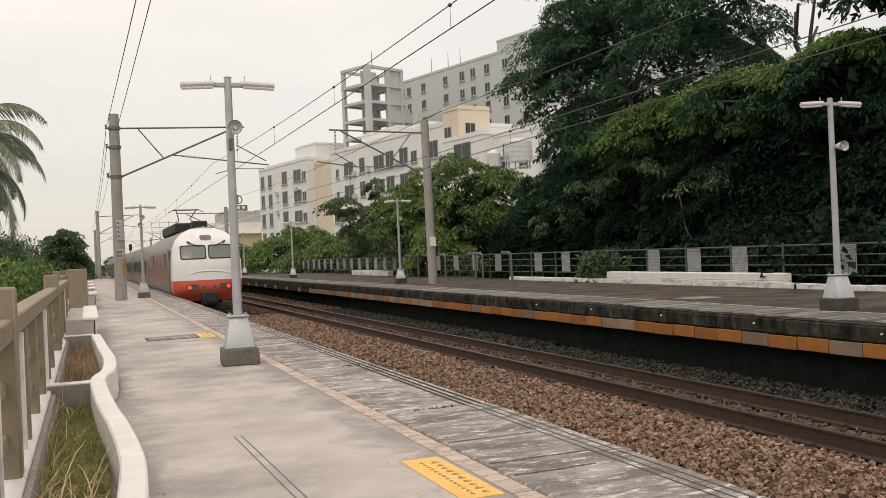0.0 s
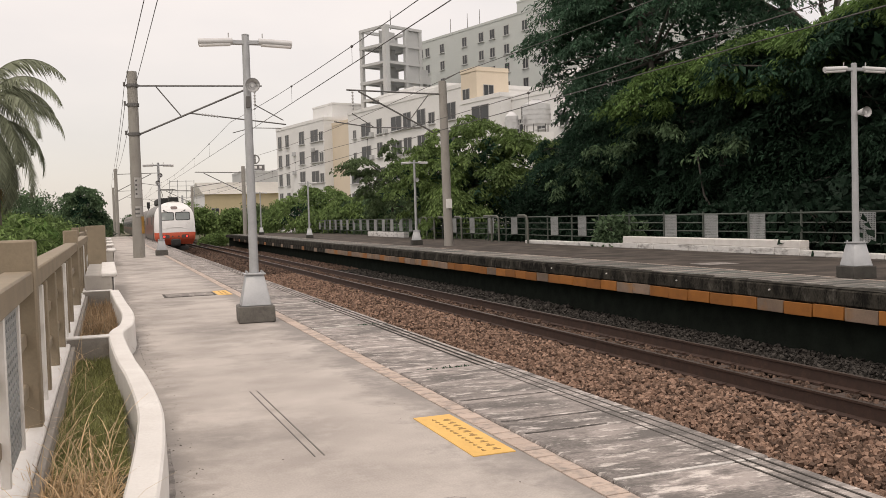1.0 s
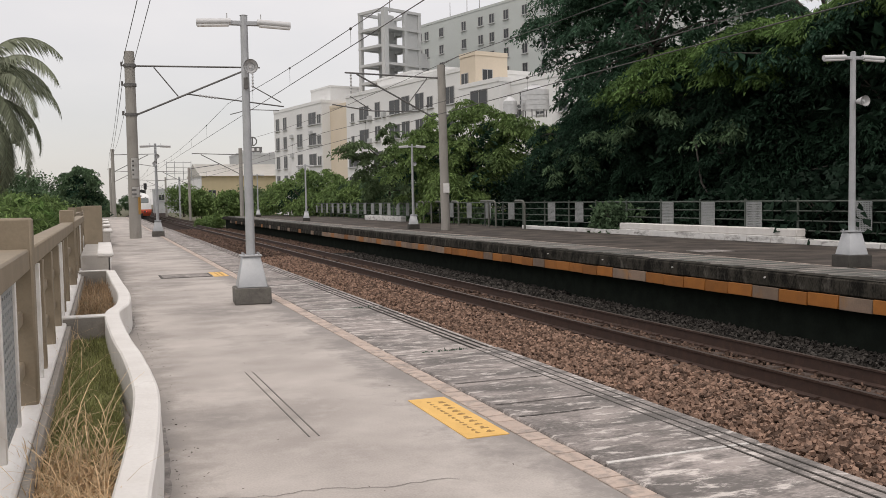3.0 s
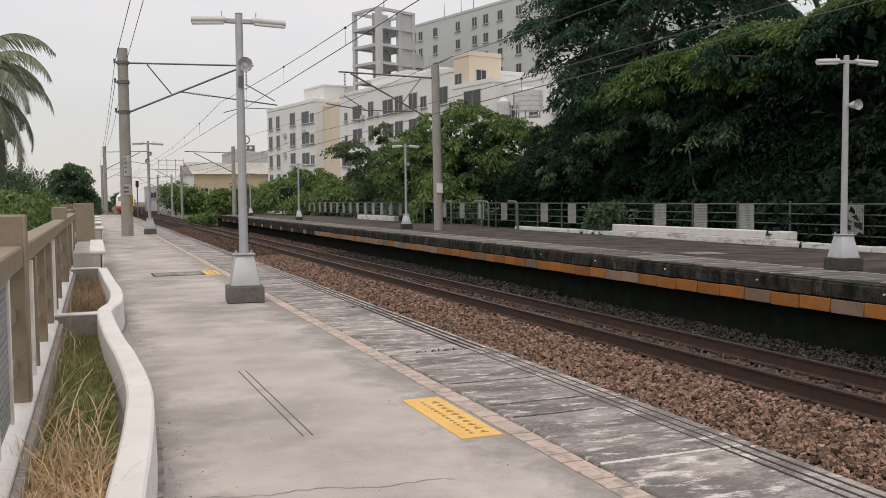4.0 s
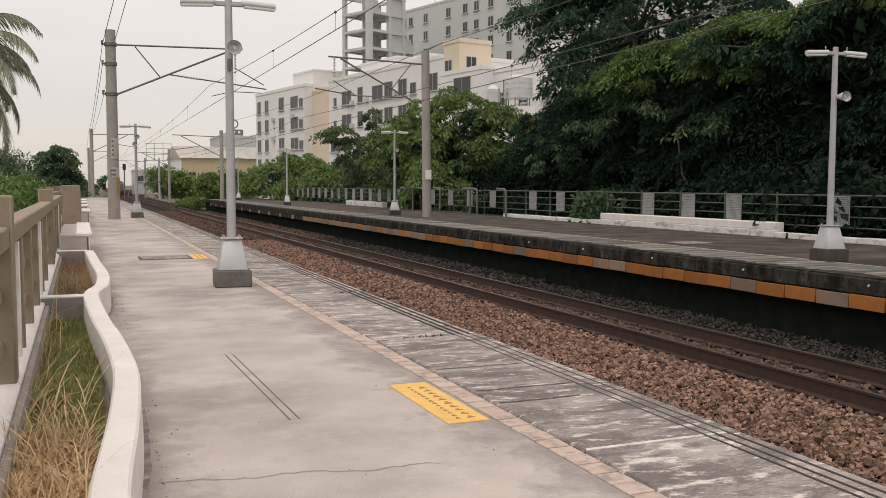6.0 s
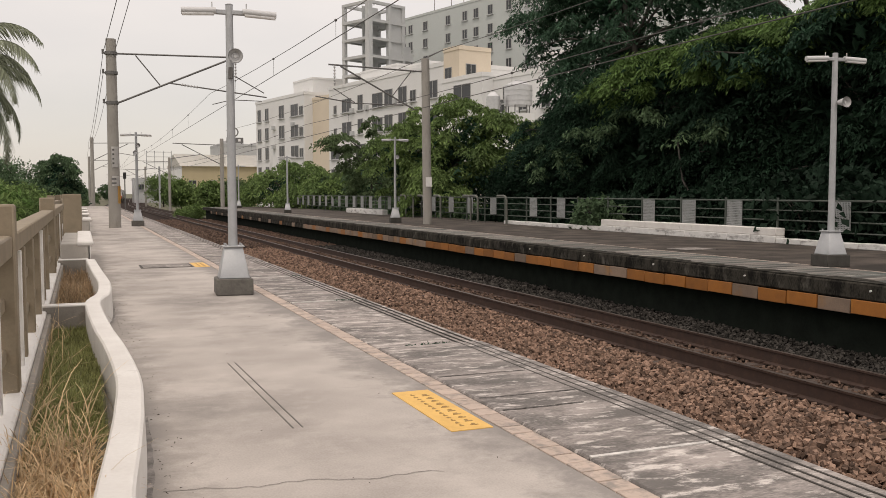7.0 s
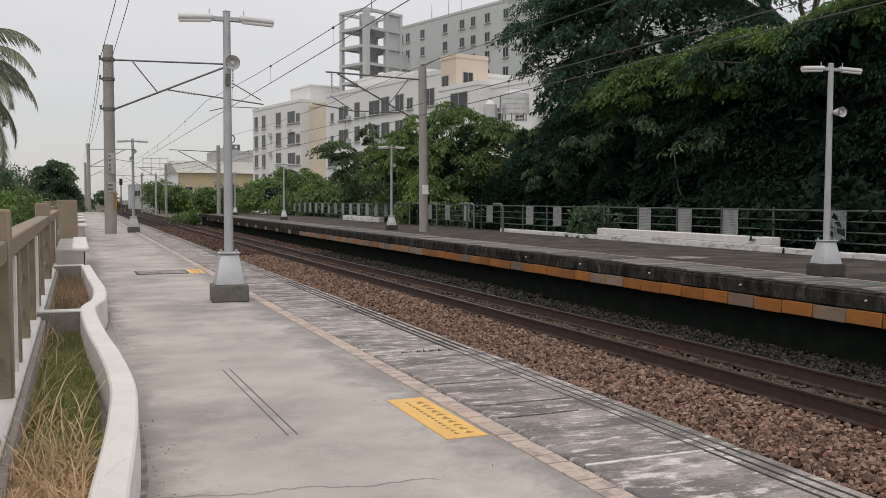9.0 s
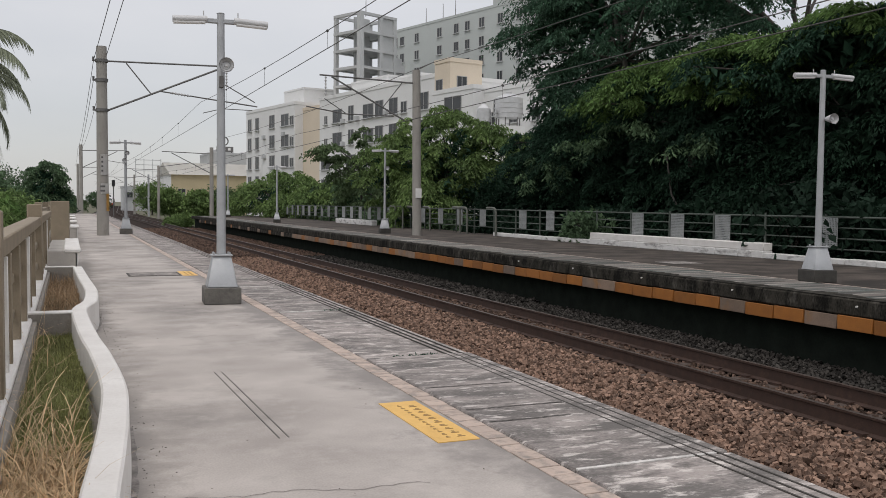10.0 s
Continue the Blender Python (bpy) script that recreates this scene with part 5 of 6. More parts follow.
def spray_tree(name, loc, label, blobs, pads, per, radius, leaf, material, seed, trunk, trunk_r=0.2, limbs=14, core=0, core_mat=None, category="tree", lift=0.35, second=None):
    """A tree whose crown is made of layered leaf sprays on limbs that leave the trunk."""
    t = thing(name, loc, label, category)
    r = np.random.default_rng(seed)
    rnd = random.Random(seed)
    p, heading, centres = pad_points(r, blobs, pads, per, radius, lift)
    pts = [Vector(v) for v in trunk]
    bm = bmesh.new()
    limb(bm, pts, trunk_r, trunk_r * 0.5, 10)
    for k in range(limbs):
        c = Vector(centres[k * len(centres) // limbs])
        a = pts[rnd.randrange(max(1, len(pts) - 2), len(pts))]
        m1, m2 = a.lerp(c, 0.35), a.lerp(c, 0.7)
        m1 += Vector((rnd.uniform(-0.3, 0.3), rnd.uniform(-0.3, 0.3), 0.25))
        m2 += Vector((rnd.uniform(-0.3, 0.3), rnd.uniform(-0.3, 0.3), 0.3))
        limb(bm, [a, m1, m2, c], trunk_r * 0.38, 0.02, 6)
    part("trunk", bm, M_BARK, t, "pale grey branching trunk")
    keep = p[:, 2] > 0.05
    part("crown", leaves_mesh("crown", p[keep], leaf[0], leaf[1], material, r, heading=(heading[0][keep], heading[1][keep])), None, t)
    if second:
        p2, h2, _ = pad_points(r, second[0], second[1], per, radius, lift)
        part("young_sprays", leaves_mesh("young_sprays", p2, leaf[0], leaf[1], second[2], r, heading=h2), None, t, "lighter leaf sprays on the upper crown")
    # core_mat colours the inner leaves darker, painting in the crown's shade
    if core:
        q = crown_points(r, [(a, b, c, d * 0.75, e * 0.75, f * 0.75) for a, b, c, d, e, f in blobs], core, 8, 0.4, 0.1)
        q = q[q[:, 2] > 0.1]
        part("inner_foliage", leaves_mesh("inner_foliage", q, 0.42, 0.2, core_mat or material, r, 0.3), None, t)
    return t


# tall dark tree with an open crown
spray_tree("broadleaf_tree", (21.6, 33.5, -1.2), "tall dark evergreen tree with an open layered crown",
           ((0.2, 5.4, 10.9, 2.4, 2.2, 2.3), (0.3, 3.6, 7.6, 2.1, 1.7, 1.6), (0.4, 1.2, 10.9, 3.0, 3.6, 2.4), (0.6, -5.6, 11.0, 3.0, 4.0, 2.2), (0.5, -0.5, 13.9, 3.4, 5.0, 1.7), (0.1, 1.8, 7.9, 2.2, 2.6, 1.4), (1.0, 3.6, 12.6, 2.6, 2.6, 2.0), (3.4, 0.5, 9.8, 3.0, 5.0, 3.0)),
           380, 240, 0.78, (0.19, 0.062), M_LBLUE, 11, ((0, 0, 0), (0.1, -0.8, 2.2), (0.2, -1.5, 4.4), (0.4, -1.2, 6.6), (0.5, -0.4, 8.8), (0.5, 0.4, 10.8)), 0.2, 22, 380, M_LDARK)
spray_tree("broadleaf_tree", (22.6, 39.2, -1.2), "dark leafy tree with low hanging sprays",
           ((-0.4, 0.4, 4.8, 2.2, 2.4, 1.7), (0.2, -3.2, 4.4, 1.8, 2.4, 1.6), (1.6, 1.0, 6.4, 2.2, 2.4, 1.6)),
           120, 220, 0.6, (0.17, 0.065), M_LDARK, 12, ((0, 0, 0), (-0.2, -0.6, 1.8), (-0.1, -1.0, 3.6), (0.2, -0.6, 5.2)), 0.16, 12, 260, M_LDEEP)
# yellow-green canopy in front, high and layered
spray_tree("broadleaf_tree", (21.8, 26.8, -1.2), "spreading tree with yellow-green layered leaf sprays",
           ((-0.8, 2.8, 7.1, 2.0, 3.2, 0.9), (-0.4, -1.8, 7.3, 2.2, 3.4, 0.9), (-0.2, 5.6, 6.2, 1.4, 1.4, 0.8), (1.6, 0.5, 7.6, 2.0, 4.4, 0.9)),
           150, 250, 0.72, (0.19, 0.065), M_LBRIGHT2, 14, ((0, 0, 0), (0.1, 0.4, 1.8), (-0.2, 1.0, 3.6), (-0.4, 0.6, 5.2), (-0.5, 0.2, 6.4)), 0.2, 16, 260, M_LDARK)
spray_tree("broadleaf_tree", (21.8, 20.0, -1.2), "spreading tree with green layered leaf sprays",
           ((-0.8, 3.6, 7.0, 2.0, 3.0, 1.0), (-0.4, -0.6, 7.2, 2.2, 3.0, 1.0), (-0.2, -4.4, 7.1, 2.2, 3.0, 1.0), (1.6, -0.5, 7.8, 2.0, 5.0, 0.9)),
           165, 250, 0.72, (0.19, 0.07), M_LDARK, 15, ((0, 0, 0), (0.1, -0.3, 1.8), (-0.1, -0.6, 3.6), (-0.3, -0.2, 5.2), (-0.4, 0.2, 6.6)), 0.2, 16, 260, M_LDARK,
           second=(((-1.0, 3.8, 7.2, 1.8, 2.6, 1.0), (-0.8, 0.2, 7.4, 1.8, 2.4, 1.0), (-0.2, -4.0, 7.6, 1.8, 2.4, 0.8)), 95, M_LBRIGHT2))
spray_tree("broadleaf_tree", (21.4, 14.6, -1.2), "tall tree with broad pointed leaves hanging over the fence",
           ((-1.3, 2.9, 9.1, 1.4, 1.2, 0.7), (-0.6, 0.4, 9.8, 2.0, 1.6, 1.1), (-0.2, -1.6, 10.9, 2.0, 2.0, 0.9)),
           62, 130, 0.7, (0.28, 0.10), M_LDARK, 16, ((0, 0, 0), (0.1, 0.2, 2.4), (0, 0, 4.8), (-0.2, 0.2, 7.0), (-0.3, 0.4, 9.0)), 0.2, 14, 240, M_LDEEP)
# dense foliage between the canopy and the fence, shade put into its leaf colour
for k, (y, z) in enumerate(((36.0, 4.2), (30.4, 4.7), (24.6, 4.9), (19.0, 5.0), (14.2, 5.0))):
    spray_tree("shade_tree", (21.6, y, -1.2), "dense tree under the canopy, leaf colour darkened for shade",
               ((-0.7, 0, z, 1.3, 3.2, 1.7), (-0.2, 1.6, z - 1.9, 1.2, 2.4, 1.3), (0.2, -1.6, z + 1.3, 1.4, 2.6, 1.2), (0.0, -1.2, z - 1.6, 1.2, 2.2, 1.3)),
               150, 170, 0.62, (0.17, 0.066), M_LSHADE, 140 + k, ((0, 0, 0), (0.1, 0.2, 1.4), (0, 0.1, 2.8), (-0.1, 0, 4.2)), 0.1, 8, 220, M_LDEEP)
# sparse low sprays in front, a lighter leaf colour standing for lit leaves
spray_tree("understory_tree", (20.1, 25.4, -1.2), "slender understory tree with sparse pale-lit leaf sprays",
           ((-0.6, 7.2, 4.8, 0.7, 1.3, 0.4), (-0.5, 4.0, 5.2, 0.8, 1.8, 0.5), (-0.6, -0.4, 4.7, 0.8, 1.0, 0.4), (-0.4, 10.4, 3.9, 0.8, 1.6, 0.8)),
           40, 70, 0.42, (0.19, 0.065), M_LMID, 19, ((0, 0, 0), (0.1, 0.6, 1.6), (-0.1, 1.4, 3.0), (-0.2, 1.6, 4.4)), 0.06, 0, 0)
# backdrop tree and shrubs take the shade-darkened leaf to keep gaps dark
tree("broadleaf_tree", (31, 30, -1.2), "dense dark tree in the second row", ((0, 0, 5.2, 5, 8, 4.2), (1, -9, 5.4, 5, 7, 4.6), (-1, 9, 4.6, 4, 6, 4.4), (-3, 2, 2.4, 5, 9, 2.6), (-3, -8, 2.4, 5, 8, 2.6)), 1900, 36, 0.6, (0.34, 0.15), M_LDEEP, 13, 6, 0.4, 0.4, 3, core=900)
tree("understory_bush", (21.6, 41.0, -1.2), "dense dark shrubs under the trees", ((0, 0, 2.4, 1.6, 5, 2.4), (1.5, -5, 2.2, 1.8, 4, 2.4), (2, 5, 2.4, 2, 3, 2.4)), 900, 40, 0.4, (0.2, 0.11), M_LDEEP, 41, 1.2, 0.08, 0.4, 2, category="bush", core=200)
tree("understory_bush", (22.4, 29.0, -1.2), "dense dark shrubs under the trees", ((0, 0, 1.9, 1.4, 5, 1.9), (0.5, -9, 1.9, 1.4, 5, 1.9), (0.5, -17, 2.0, 1.4, 5, 2.2)), 900, 40, 0.4, (0.2, 0.11), M_LDEEP, 42, 1.2, 0.08, 0.4, 2, category="bush", core=200)
tree("creeper", (18.0, 18.6, -0.6), "large-leaved creeper climbing over the fence", ((0, 0, 1.2, 0.5, 2.0, 0.9), (0.4, 2.4, 1.0, 0.5, 1.2, 0.7), (0.2, -2.0, 1.5, 0.6, 1.4, 0.8), (0.8, 0.5, 2.2, 0.6, 1.5, 0.5)), 170, 16, 0.3, (0.24, 0.19), M_LCREEP, 43, 0.8, 0.04, 0.6, 2, category="creeper")
tree("creeper", (17.5, 28.4, -0.6), "leafy creeper spilling over the fence", ((0, 0, 1.2, 0.4, 1.3, 0.6), (0.2, 1.0, 0.8, 0.4, 0.9, 0.5)), 150, 14, 0.22, (0.2, 0.14), M_LMID, 44, 0.7, 0.03, 0.6, 2, category="creeper")
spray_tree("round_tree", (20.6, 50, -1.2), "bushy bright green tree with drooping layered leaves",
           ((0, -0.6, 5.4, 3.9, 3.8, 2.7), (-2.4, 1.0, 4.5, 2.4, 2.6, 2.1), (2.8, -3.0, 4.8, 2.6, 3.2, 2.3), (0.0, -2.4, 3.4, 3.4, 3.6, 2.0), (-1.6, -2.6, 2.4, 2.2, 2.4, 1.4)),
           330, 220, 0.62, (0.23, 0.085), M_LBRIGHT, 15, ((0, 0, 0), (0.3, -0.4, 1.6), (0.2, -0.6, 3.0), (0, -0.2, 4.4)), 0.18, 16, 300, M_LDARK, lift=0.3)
spray_tree("olive_tree", (18.9, 62, -1.2), "loose open-crowned olive-green tree by the fence",
           ((-2.2, 0, 6.2, 1.3, 1.8, 0.45), (-0.6, 0, 5.4, 1.4, 1.8, 0.5), (0.9, 0, 7.2, 1.2, 1.4, 0.7), (1.9, 0.5, 5.6, 1.4, 2, 0.8), (-0.3, 0, 4.4, 1.5, 2.0, 0.6), (0.6, 0, 3.0, 1.8, 2.6, 1.2)),
           85, 130, 0.5, (0.24, 0.10), M_LOLIVE, 16, ((0.4, 0, 0), (0.3, 0, 1.6), (0.5, 0, 3.2), (0.4, 0, 4.8)), 0.14, 14, 40)
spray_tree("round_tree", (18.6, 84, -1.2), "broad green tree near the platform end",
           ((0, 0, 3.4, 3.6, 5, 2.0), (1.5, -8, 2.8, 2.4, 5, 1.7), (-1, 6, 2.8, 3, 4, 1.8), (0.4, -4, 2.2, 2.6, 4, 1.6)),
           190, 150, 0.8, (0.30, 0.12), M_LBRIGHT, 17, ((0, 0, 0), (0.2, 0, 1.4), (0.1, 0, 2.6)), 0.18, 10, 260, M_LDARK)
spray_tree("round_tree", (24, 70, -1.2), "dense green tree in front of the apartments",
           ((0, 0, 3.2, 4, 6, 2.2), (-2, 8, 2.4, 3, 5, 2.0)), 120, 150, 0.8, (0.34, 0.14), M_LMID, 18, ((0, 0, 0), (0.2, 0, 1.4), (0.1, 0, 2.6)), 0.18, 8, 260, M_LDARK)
for i, (x, y, s) in enumerate(((14.6, 112, 0.8), (18.5, 122, 0.95), (13.6, 136, 0.9), (21.5, 140, 0.9), (14.0, 172, 1.3))):
    tree("small_tree", (x, y, -1.2), "rounded dark green tree beside the line", ((0, 0, 2.9 * s, 2.3 * s, 2.6 * s, 2.1 * s), (1.4 * s, 0.5, 2.0 * s, 1.9 * s, 2 * s, 1.5 * s)), 260, 24, 0.45 * s, (0.40, 0.2), M_LBRIGHT if i % 2 == 0 else M_LOLIVE, 30 + i, 1.6, 0.14, 0.5, 2)
spray_tree("round_tree", (-1.9, 90, -1.2), "round dark tree beyond the fence",
           ((0, 0, 4.1, 1.75, 1.9, 2.0), (0.2, 0, 2.6, 1.9, 2.0, 1.5)), 120, 110, 0.5, (0.24, 0.11), M_LMID, 40, ((0, 0, 0), (0.05, 0, 1.2), (0, 0, 2.4)), 0.16, 8, 240, M_LDARK)
for i, (x, y, s, h) in enumerate(((-3.0, 15, 0.9, 1.5), (-3.4, 21, 1.0, 1.7), (-3.6, 28, 1.1, 1.9), (-3.9, 36, 1.3, 2.0), (-4.4, 46, 1.5, 2.1), (-5.0, 58, 1.8, 2.3), (-5.5, 74, 2.2, 2.5), (-9.0, 64, 3.0, 3.0), (-8, 34, 2.4, 2.6))):
    tree("hedge_bush", (x, y, -1.2), "leafy green bush behind the fence", ((0, 0, h * 0.75, 1.5 * s, 2.9 * s, h * 0.62), (0.3, 2 * s, h * 0.7, 1.2 * s, 2 * s, h * 0.5)), 420, 26, 0.32, (0.42, 0.12), M_LBRIGHT if i % 4 else M_LBRIGHT2, 50 + i, 0.8, 0.08, 0.4, 2, category="bush")
for i, (x, y, s) in enumerate(((-1.8, 106, 0.8), (-2.6, 122, 1.0), (-1.2, 138, 0.9), (-3.4, 152, 1.2), (-1.0, 170, 1.0), (-5.5, 140, 1.4), (1.6, 205, 1.2))):
    spray_tree("scrub_bush", (x, y, -1.2), "low dusty green scrub beside the line", ((0, 0, 1.1 * s, 1.7 * s, 3.4 * s, 0.9 * s), (0.6 * s, 2, 1.5 * s, 1.0 * s, 1.6 * s, 0.8 * s)), 40, 60, 0.55 * s, (0.34, 0.14), M_LOLIVE, 120 + i, ((0, 0, 0), (0, 0, 0.5), (0, 0, 1.0)), 0.06, 4, 30, category="bush")
for i, (y, h) in enumerate(((10, 1.5), (16, 1.3), (22.5, 1.6), (29.5, 1.3), (38, 1.0), (47, 1.1), (56, 1.1), (66, 1.1), (76, 1.1))):
    tree("vine_bush", (19.0 if y < 45 else 19.3, y, -0.6), "tangled vines and shrubs on the back fence", ((0, 0, h * 0.7, 1.0, 3.4, h * 0.75), (-0.6, 1.5, h * 0.7, 0.6, 1.2, h * 0.5)), 330, 24, 0.26, (0.24, 0.16), M_LDEEP if y < 40 else M_LMID, 70 + i, 0.6, 0.06, 0.6, 2, category="shrub")


def palm(loc, height, n, length, seed):
    t = thing("coconut_palm", loc, "coconut palm with drooping fronds", "palm tree")
    rnd = random.Random(seed)
    bm = bmesh.new()
    for k in range(8):
        tube(bm, (0.06 * math.sin(k * 0.5), 0, height * k / 8), (0.06 * math.sin((k + 1) * 0.5), 0, height * (k + 1) / 8), 0.17 - 0.006 * k, 0.16 - 0.006 * k, 10, False)
    part("trunk", bm, M_PALMT, t)
    for i in range(n):
        az = i * 2.4 + rnd.uniform(-0.3, 0.3)
        el0 = 1.25 - 2.3 * i / n + rnd.uniform(-0.3, 0.3)
        L = length * rnd.uniform(0.8, 1.1)
        bm = bmesh.new()
        p = Vector((0, 0, height - 1.3 * i / n))
        el = el0
        segs = 14
        for k in range(segs):
            d = Vector((math.cos(az) * math.cos(el), math.sin(az) * math.cos(el), math.sin(el)))
            q = p + d * (L / segs)
            tube(bm, p, q, 0.022 * (1 - k / segs) + 0.004, 0.022 * (1 - (k + 1) / segs) + 0.004, 5, False)
            if k > 1:
                s = Vector((-math.sin(az), math.cos(az), 0))
                for j in range(4):
                    b = p.lerp(q, j / 4)
                    for sg in (-1, 1):
                        ll = 0.85 * rnd.uniform(0.75, 1.15) * math.sin(math.pi * (0.12 + 0.8 * (k + j / 3) / segs)) * rnd.uniform(0.8, 1.1)
                        tip = b + (s * sg * 0.55 + d * 0.5 + Vector((0, 0, -0.55 - 0.25 * rnd.random()))).normalized() * ll
                        mid = b.lerp(tip, 0.5) + Vector((0, 0, 0.07))
                        w = d * 0.026
                        v = [bm.verts.new(x) for x in (b - w, b + w, mid + w, mid - w, tip)]
                        bm.faces.new((v[0], v[1], v[2], v[3]))
                        bm.faces.new((v[3], v[2], v[4]))
            p = q
            el -= (1.9 + el0 * 0.45) / segs
        part("frond", bm, M_LDEAD if el0 < -0.75 else M_LPALM, t)
    return t


tree("weed_clump", (10.6, 93, -1.1), "yellow-green weeds at the far platform end", ((0, 0, 0.7, 0.9, 2.5, 0.7), (-0.6, 4, 0.5, 0.8, 2.0, 0.5)), 160, 30, 0.25, (0.35, 0.08), M_LBRIGHT, 61, 0.3, 0.03, 0.0, 1, category="weeds")
palm((-3.2, 31, -1.2), 6.7, 36, 2.9, 5)
for i, (x, y, s) in enumerate(((-3.5, 150, 0.6), (-0.6, 186, 0.7), (-7, 178, 1.2), (-12, 190, 2.2), (-20, 170, 2.4), (-30, 190, 3), (-10, 120, 1.6), (-16, 100, 1.8), (0.2, 230, 0.9), (8, 300, 1.3), (24, 330, 2), (-2, 320, 1.4))):
    tree("small_tree", (x, y, -1.2), "hazy green tree far down the line", ((0, 0, 2.6 * s, 2.1 * s, 2.6 * s, 1.7 * s), (1.0 * s, 0.5, 1.6 * s, 1.9 * s, 2 * s, 1.4 * s)), 240, 20, 0.45 * s, (0.5, 0.25), M_LMID, 90 + i, 1.4, 0.14, 0.5, 2)

# ---- the departing train ----
def w_at(z):
    pts = ((0.35, 1.1), (0.75, 1.3), (1.1, 1.42), (1.6, 1.44), (2.4, 1.42), (2.9, 1.35), (3.25, 1.2), (3.5, 0.95), (3.68, 0.62), (3.78, 0.28), (3.81, 0.02))
    for (za, wa), (zb, wb_) in zip(pts, pts[1:]):
        if z <= zb:
            return wa + (wb_ - wa) * (z - za) / (zb - za)
    return 0.02


def face_y(x, z):
    y = 0.0
    if z < 1.1:
        y += (1.1 - z) * 0.8
    if z > 1.5:
        y += (z - 1.5) * 0.16
    if z > 2.3:
        y += (z - 2.3) * 0.30
    if z > 3.15:
        y += (z - 3.15) * 0.9
    return y + 0.34 * (abs(x) / 1.4) ** 3


ZS = [0.62, 0.75, 0.9, 1.1, 1.3, 1.5, 1.52, 1.75, 2.0, 2.3, 2.5, 2.7, 2.9, 3.08, 3.25, 3.38, 3.5, 3.6, 3.68, 3.74, 3.78, 3.81]
train = thing("train", (NEAR, 38, -0.9), "white and orange push-pull express train driving away", "train")
bm = bmesh.new()
cols = 17
grid = [[bm.verts.new((s * w_at(z), face_y(s * w_at(z), z), z)) for s in [-1 + 2 * j / (cols - 1) for j in range(cols)]] for z in ZS]
for i in range(len(ZS) - 1):
    for j in range(cols - 1):
        f = bm.faces.new((grid[i][j], grid[i][j + 1], grid[i + 1][j + 1], grid[i + 1][j]))
        zc = (ZS[i] + ZS[i + 1]) / 2
        f.material_index = 1 if zc < 1.51 else 0
for j in (0, cols - 1):
    back = [bm.verts.new((g[j].co.x, 16.5, g[j].co.z)) for g in grid]
    fore = [bm.verts.new((g[j].co.x, 1.3, g[j].co.z)) for g in grid]
    for i in range(len(ZS) - 1):
        zc = (ZS[i] + ZS[i + 1]) / 2
        f = bm.faces.new((grid[i][j], fore[i], fore[i + 1], grid[i + 1][j]))
        f.material_index = 1 if zc < 1.51 else 0
        f = bm.faces.new((fore[i], back[i], back[i + 1], fore[i + 1]))
        f.material_index = 2 if zc < 0.9 else (3 if 1.3 < zc < 2.75 else 4)
me = mesh_of("body", bm, [M_TWHITE, M_TORANGE, M_TGREY, M_TSIDE, M_TCOACH])
body = part("body", me, None, train, "white nose with an orange lower band")


def on_face(bm, x0, x1, z0, z1, lift, n=6, round_=0.12):
    """A patch that follows the nose, with rounded corners."""
    cx, cz, hx, hz = (x0 + x1) / 2, (z0 + z1) / 2, (x1 - x0) / 2, (z1 - z0) / 2
    ring = []
    for k in range(32):
        a = 2 * math.pi * k / 32
        c, s = math.cos(a), math.sin(a)
        e = round_
        x, z = cx + hx * math.copysign(abs(c) ** e, c), cz + hz * math.copysign(abs(s) ** e, s)
        ring.append((x, z))
    front = [bm.verts.new((x, face_y(x, z) - lift, z)) for x, z in ring]
    rear = [bm.verts.new((x, face_y(x, z) + 0.05, z)) for x, z in ring]
    c = bm.verts.new((cx, face_y(cx, cz) - lift, cz))
    for k in range(32):
        bm.faces.new((front[k], front[(k + 1) % 32], c))
        bm.faces.new((front[k], rear[k], rear[(k + 1) % 32], front[(k + 1) % 32]))


for s in (-1, 1):
    bm = bmesh.new()
    a, b = sorted((s * 0.04, s * 1.10))
    on_face(bm, a, b, 2.38, 2.99, 0.012, round_=0.22)
    fr = part("windscreen_frame", bm, M_TBLACK, train, "black rubber windscreen surround")
    bm = bmesh.new()
    a, b = sorted((s * 0.09, s * 1.05))
    on_face(bm, a, b, 2.43, 2.94, 0.02, round_=0.22)
    part("windscreen", bm, M_TGLASS, fr, "grey-green windscreen")
    bm = bmesh.new()
    a, b = sorted((s * 0.42, s * 0.95))
    on_face(bm, a, b, 1.08, 1.34, 0.01, round_=0.5)
    hl = part("lamp_cluster", bm, M_LENS, train, "oval dark lamp cluster")
    bm = bmesh.new()
    a, b = sorted((s * 0.72, s * 0.88))
    on_face(bm, a, b, 1.13, 1.29, 0.02, round_=1.0)
    part("tail_lamp", bm, M_TAIL, hl, "glowing red tail lamp")
    bm = bmesh.new()
    on_face(bm, s * 0.22 - 0.07, s * 0.22 + 0.07, 1.16, 1.26, 0.01, round_=1.0)
    part("marker_lamp", bm, M_LENS, train)
    bm = bmesh.new()
    tube(bm, (s * 0.78, face_y(s * 0.78, 3.1) - 0.05, 3.12), (s * 0.3, face_y(s * 0.3, 2.95) - 0.06, 2.93), 0.018, n=6)
    tube(bm, (s * 0.78, face_y(s * 0.78, 3.1) - 0.03, 3.14), (s * 0.68, face_y(s * 0.7, 3.1) - 0.09, 3.08), 0.04, n=8)
    part("wiper", bm, M_TBLACK, train)
bm = bmesh.new()
on_face(bm, -0.24, 0.24, 3.2, 3.42, 0.012, round_=0.5)
part("headlight", bm, M_LENS, train, "oval headlight above the windscreens")
bm = bmesh.new()
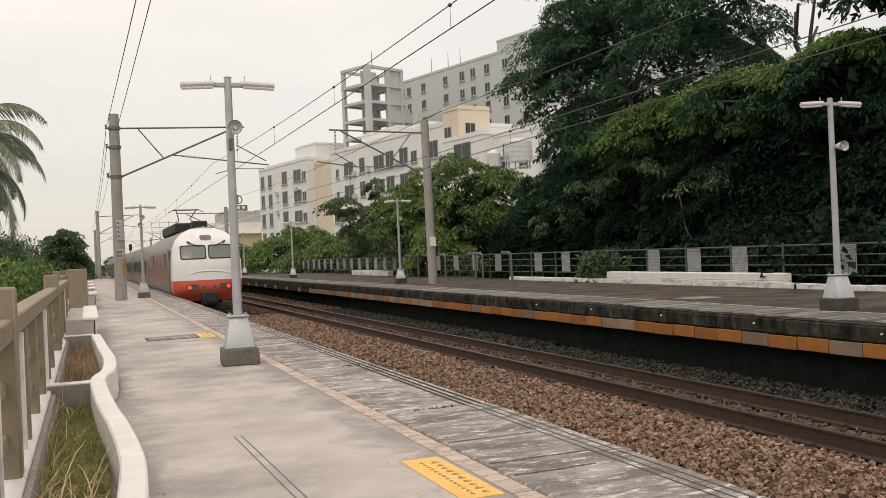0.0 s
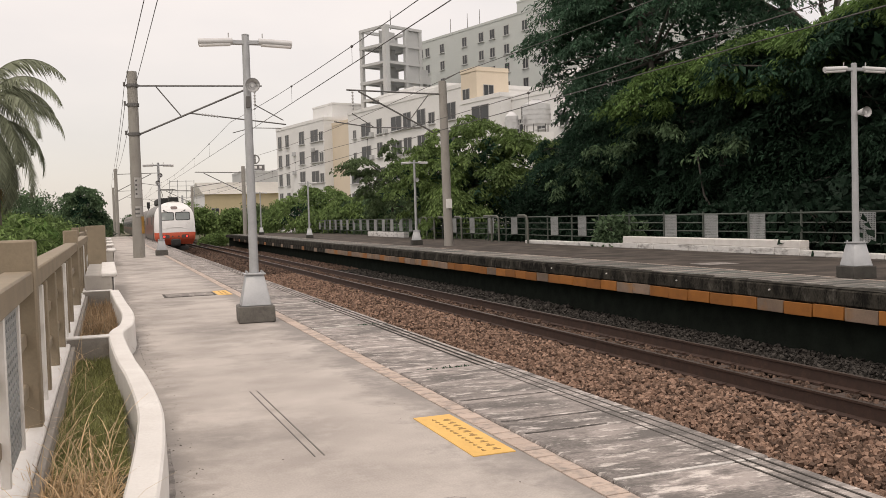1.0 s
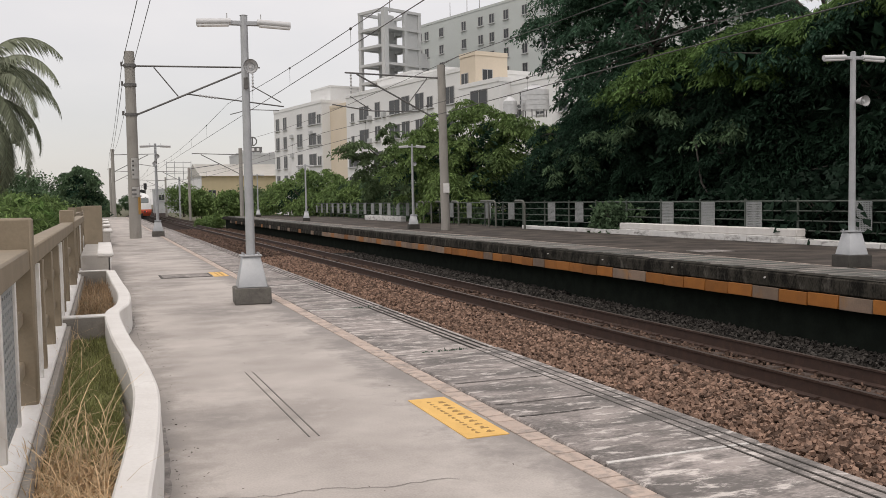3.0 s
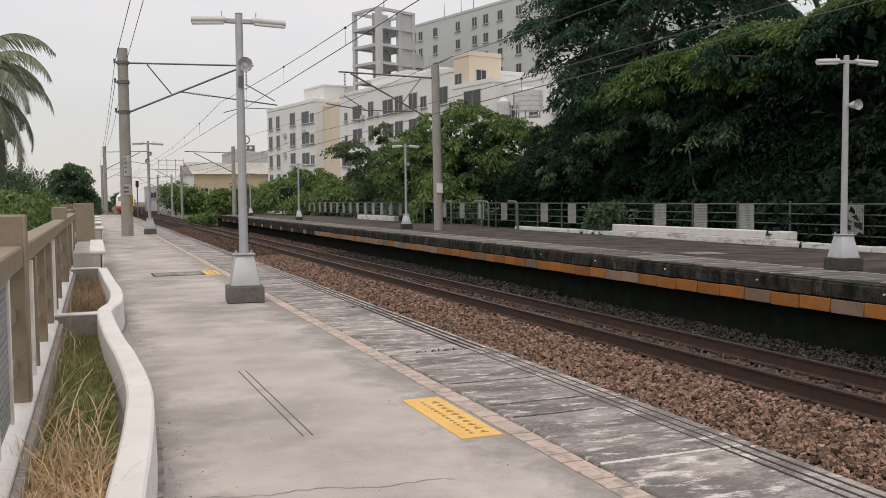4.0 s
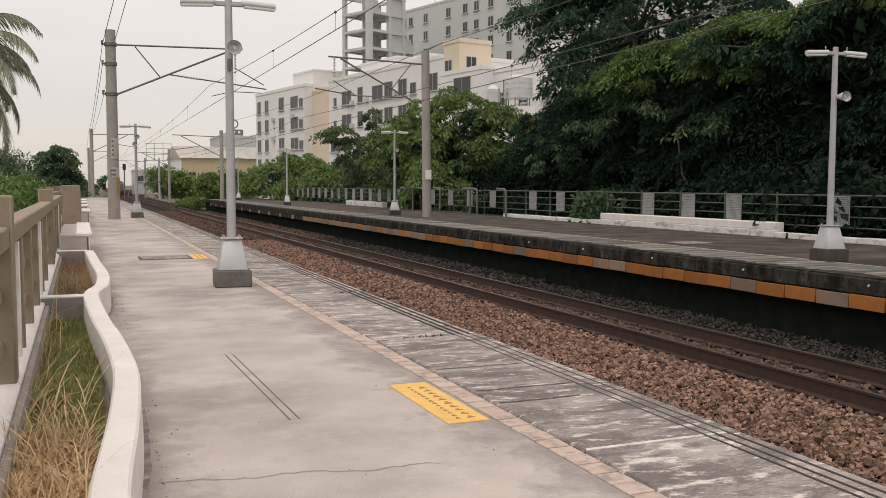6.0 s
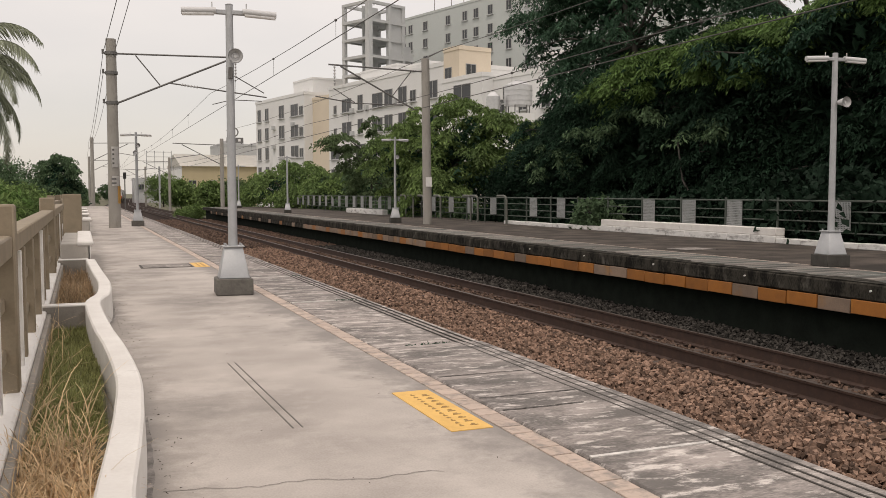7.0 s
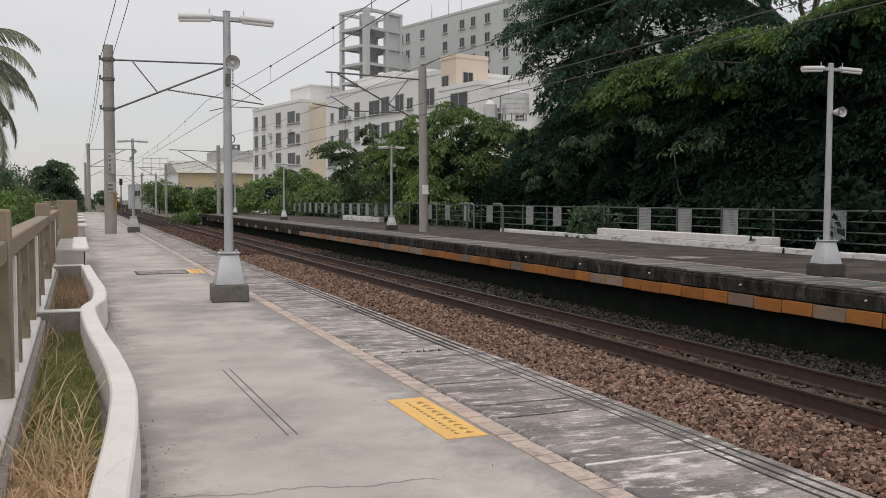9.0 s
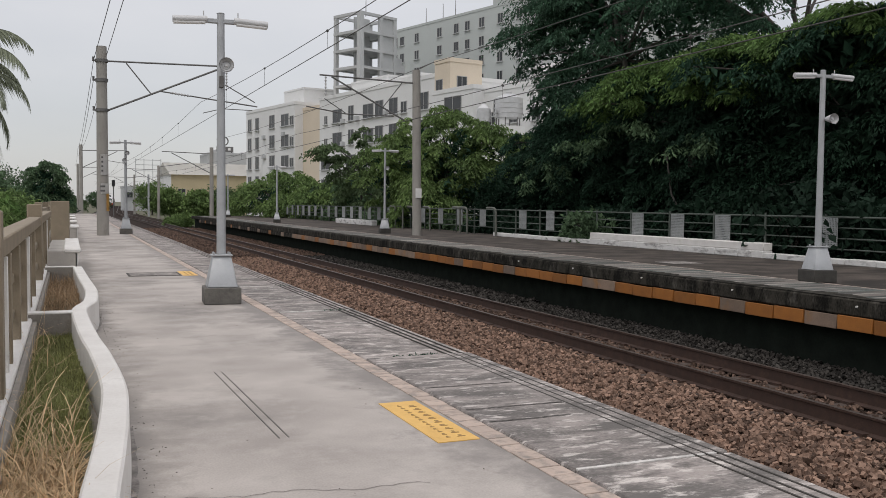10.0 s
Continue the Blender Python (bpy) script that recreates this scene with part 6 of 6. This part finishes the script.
for i in range(12):
    a, b = -0.95 + i * 0.16, -0.95 + (i + 1) * 0.16
    tube(bm, (a, face_y(a, 1.85) - 0.01, 1.72 + 0.16 * (1 - (a / 0.95) ** 2)), (b, face_y(b, 1.85) - 0.01, 1.72 + 0.16 * (1 - min(1, (b / 0.95) ** 2))), 0.02, n=6)
part("nose_moulding", bm, M_TWHITE, train)
bm = bmesh.new()
box(bm, -0.32, 0.32, -0.35, 0.4, 0.45, 1.02, 0.06)
tube(bm, (0, -0.3, 0.78), (0, -0.6, 0.78), 0.16, 0.2, 12)
box(bm, -0.9, 0.9, 0.2, 0.7, 0.2, 0.5, 0.04)
part("coupler", bm, M_TBLACK, train, "black coupler and hoses")
bm = bmesh.new()
tube(bm, (-0.07, 0, 0), (0.07, 0, 0), 0.43, 0.43, 20)
wheel_me = mesh_of("wheel", bm, M_TBLACK)
bm = bmesh.new()
box(bm, -0.9, 0.9, -1.9, 1.9, 0.35, 0.7, 0.04)
bogie_me = mesh_of("bogie_frame", bm, M_TBLACK)


def running_gear(owner, ys):
    for y in ys:
        part("bogie_frame", bogie_me, None, owner, "black bogie frame", Matrix.Translation((0, y, 0)))
        for dy in (-1.15, 1.15):
            for s in (-1, 1):
                part("wheel", wheel_me, None, owner, "", Matrix.Translation((s * 0.535, y + dy, 0.43)))


running_gear(train, (4.7, 11.8))
bm = bmesh.new()
box(bm, -0.75, 0.75, 6.2, 14, 3.7, 4.18, 0.06)
box(bm, -0.1, 0.6, 4.6, 5.8, 3.72, 4.2, 0.06)
for y in (8.2, 9.5, 11.0):
    tube(bm, (0.4, y, 4.0), (0.4, y, 4.3), 0.08, 0.05, 8)
part("roof_equipment", bm, M_TBLACK, train, "dark roof equipment")
bm = bmesh.new()
for s in (-1, 1):
    tube(bm, (s * 0.45, 8.0, 4.15), (s * 0.28, 9.2, 4.5), 0.03, n=6)
    tube(bm, (s * 0.28, 9.2, 4.5), (s * 0.5, 8.1, 4.92), 0.025, n=6)
tube(bm, (-0.62, 8.1, 4.92), (0.62, 8.1, 4.92), 0.03, n=6)
tube(bm, (-0.62, 8.4, 4.92), (0.62, 8.4, 4.92), 0.03, n=6)
for s in (-1, 1):
    tube(bm, (s * 0.62, 8.2, 4.92), (s * 0.85, 8.2, 4.8), 0.022, n=6)
part("pantograph", bm, M_STEEL, train, "raised folding pantograph")
for s in (-1, 1):
    for y, w, z0, z1 in ((1.9, 0.6, 0.95, 2.85), (4.2, 1.0, 2.1, 2.7), (12, 1.2, 2.1, 2.7)):
        bm = bmesh.new()
        box(bm, s * 1.44 - 0.02, s * 1.44 + 0.02, y, y + w, z0, z1, 0.008)
        part("side_door" if w < 0.7 else "side_grille", bm, M_TGREY, train)


def coach(y0):
    bm = bmesh.new()
    L = 19.6
    prof = [(w_at(z) * 0.985, z - 0.15) for z in ZS]
    full = [(x, z) for x, z in prof] + [(-x, z) for x, z in reversed(prof)]
    a = [bm.verts.new((x, y0, z)) for x, z in full]
    b = [bm.verts.new((x, y0 + L, z)) for x, z in full]
    n = len(full)
    for i in range(n):
        f = bm.faces.new((a[i], b[i], b[(i + 1) % n], a[(i + 1) % n]))
        zc = (full[i][1] + full[(i + 1) % n][1]) / 2
        f.material_index = 1 if zc > 2.8 else (2 if 1.3 < zc < 1.7 else 0)
    bm.faces.new(a)
    bm.faces.new(b[::-1])
    c = part("coach", bm, [M_TCOACH, M_TGREY, M_TSIDE], train, "grey-brown passenger coach")
    for s in (-1, 1):
        for i in range(9):
            bm = bmesh.new()
            y = y0 + 2.2 + i * 1.8
            box(bm, s * 1.40 - 0.025, s * 1.40 + 0.025, y, y + 1.3, 1.7, 2.45, 0.01)
            part("coach_window", bm, M_WINDOW, c)
    bm = bmesh.new()
    box(bm, -1.0, 1.0, y0 + 6.2, y0 + 13.4, 0.25, 0.6, 0.04)
    part("underframe_box", bm, M_TBLACK, c, "black equipment box under the coach")
    for y in (4.0, 15.6):
        part("bogie_frame", bogie_me, None, c, "", Matrix.Translation((0, y0 + y, 0)))


for k in range(6):
    coach(17.0 + k * 20.2)


def motions():
    rows = []
    for k in range(21):
        t = k * 0.5
        y = 38.9 + 29.5 * t
        turn = -math.degrees(math.atan((bend(y + 100) - bend(y)) / 100))
        rows.append((t, pose(NEAR + bend(y), y, -0.9, 0, 0, turn)))
    walk(train, rows)


motions()
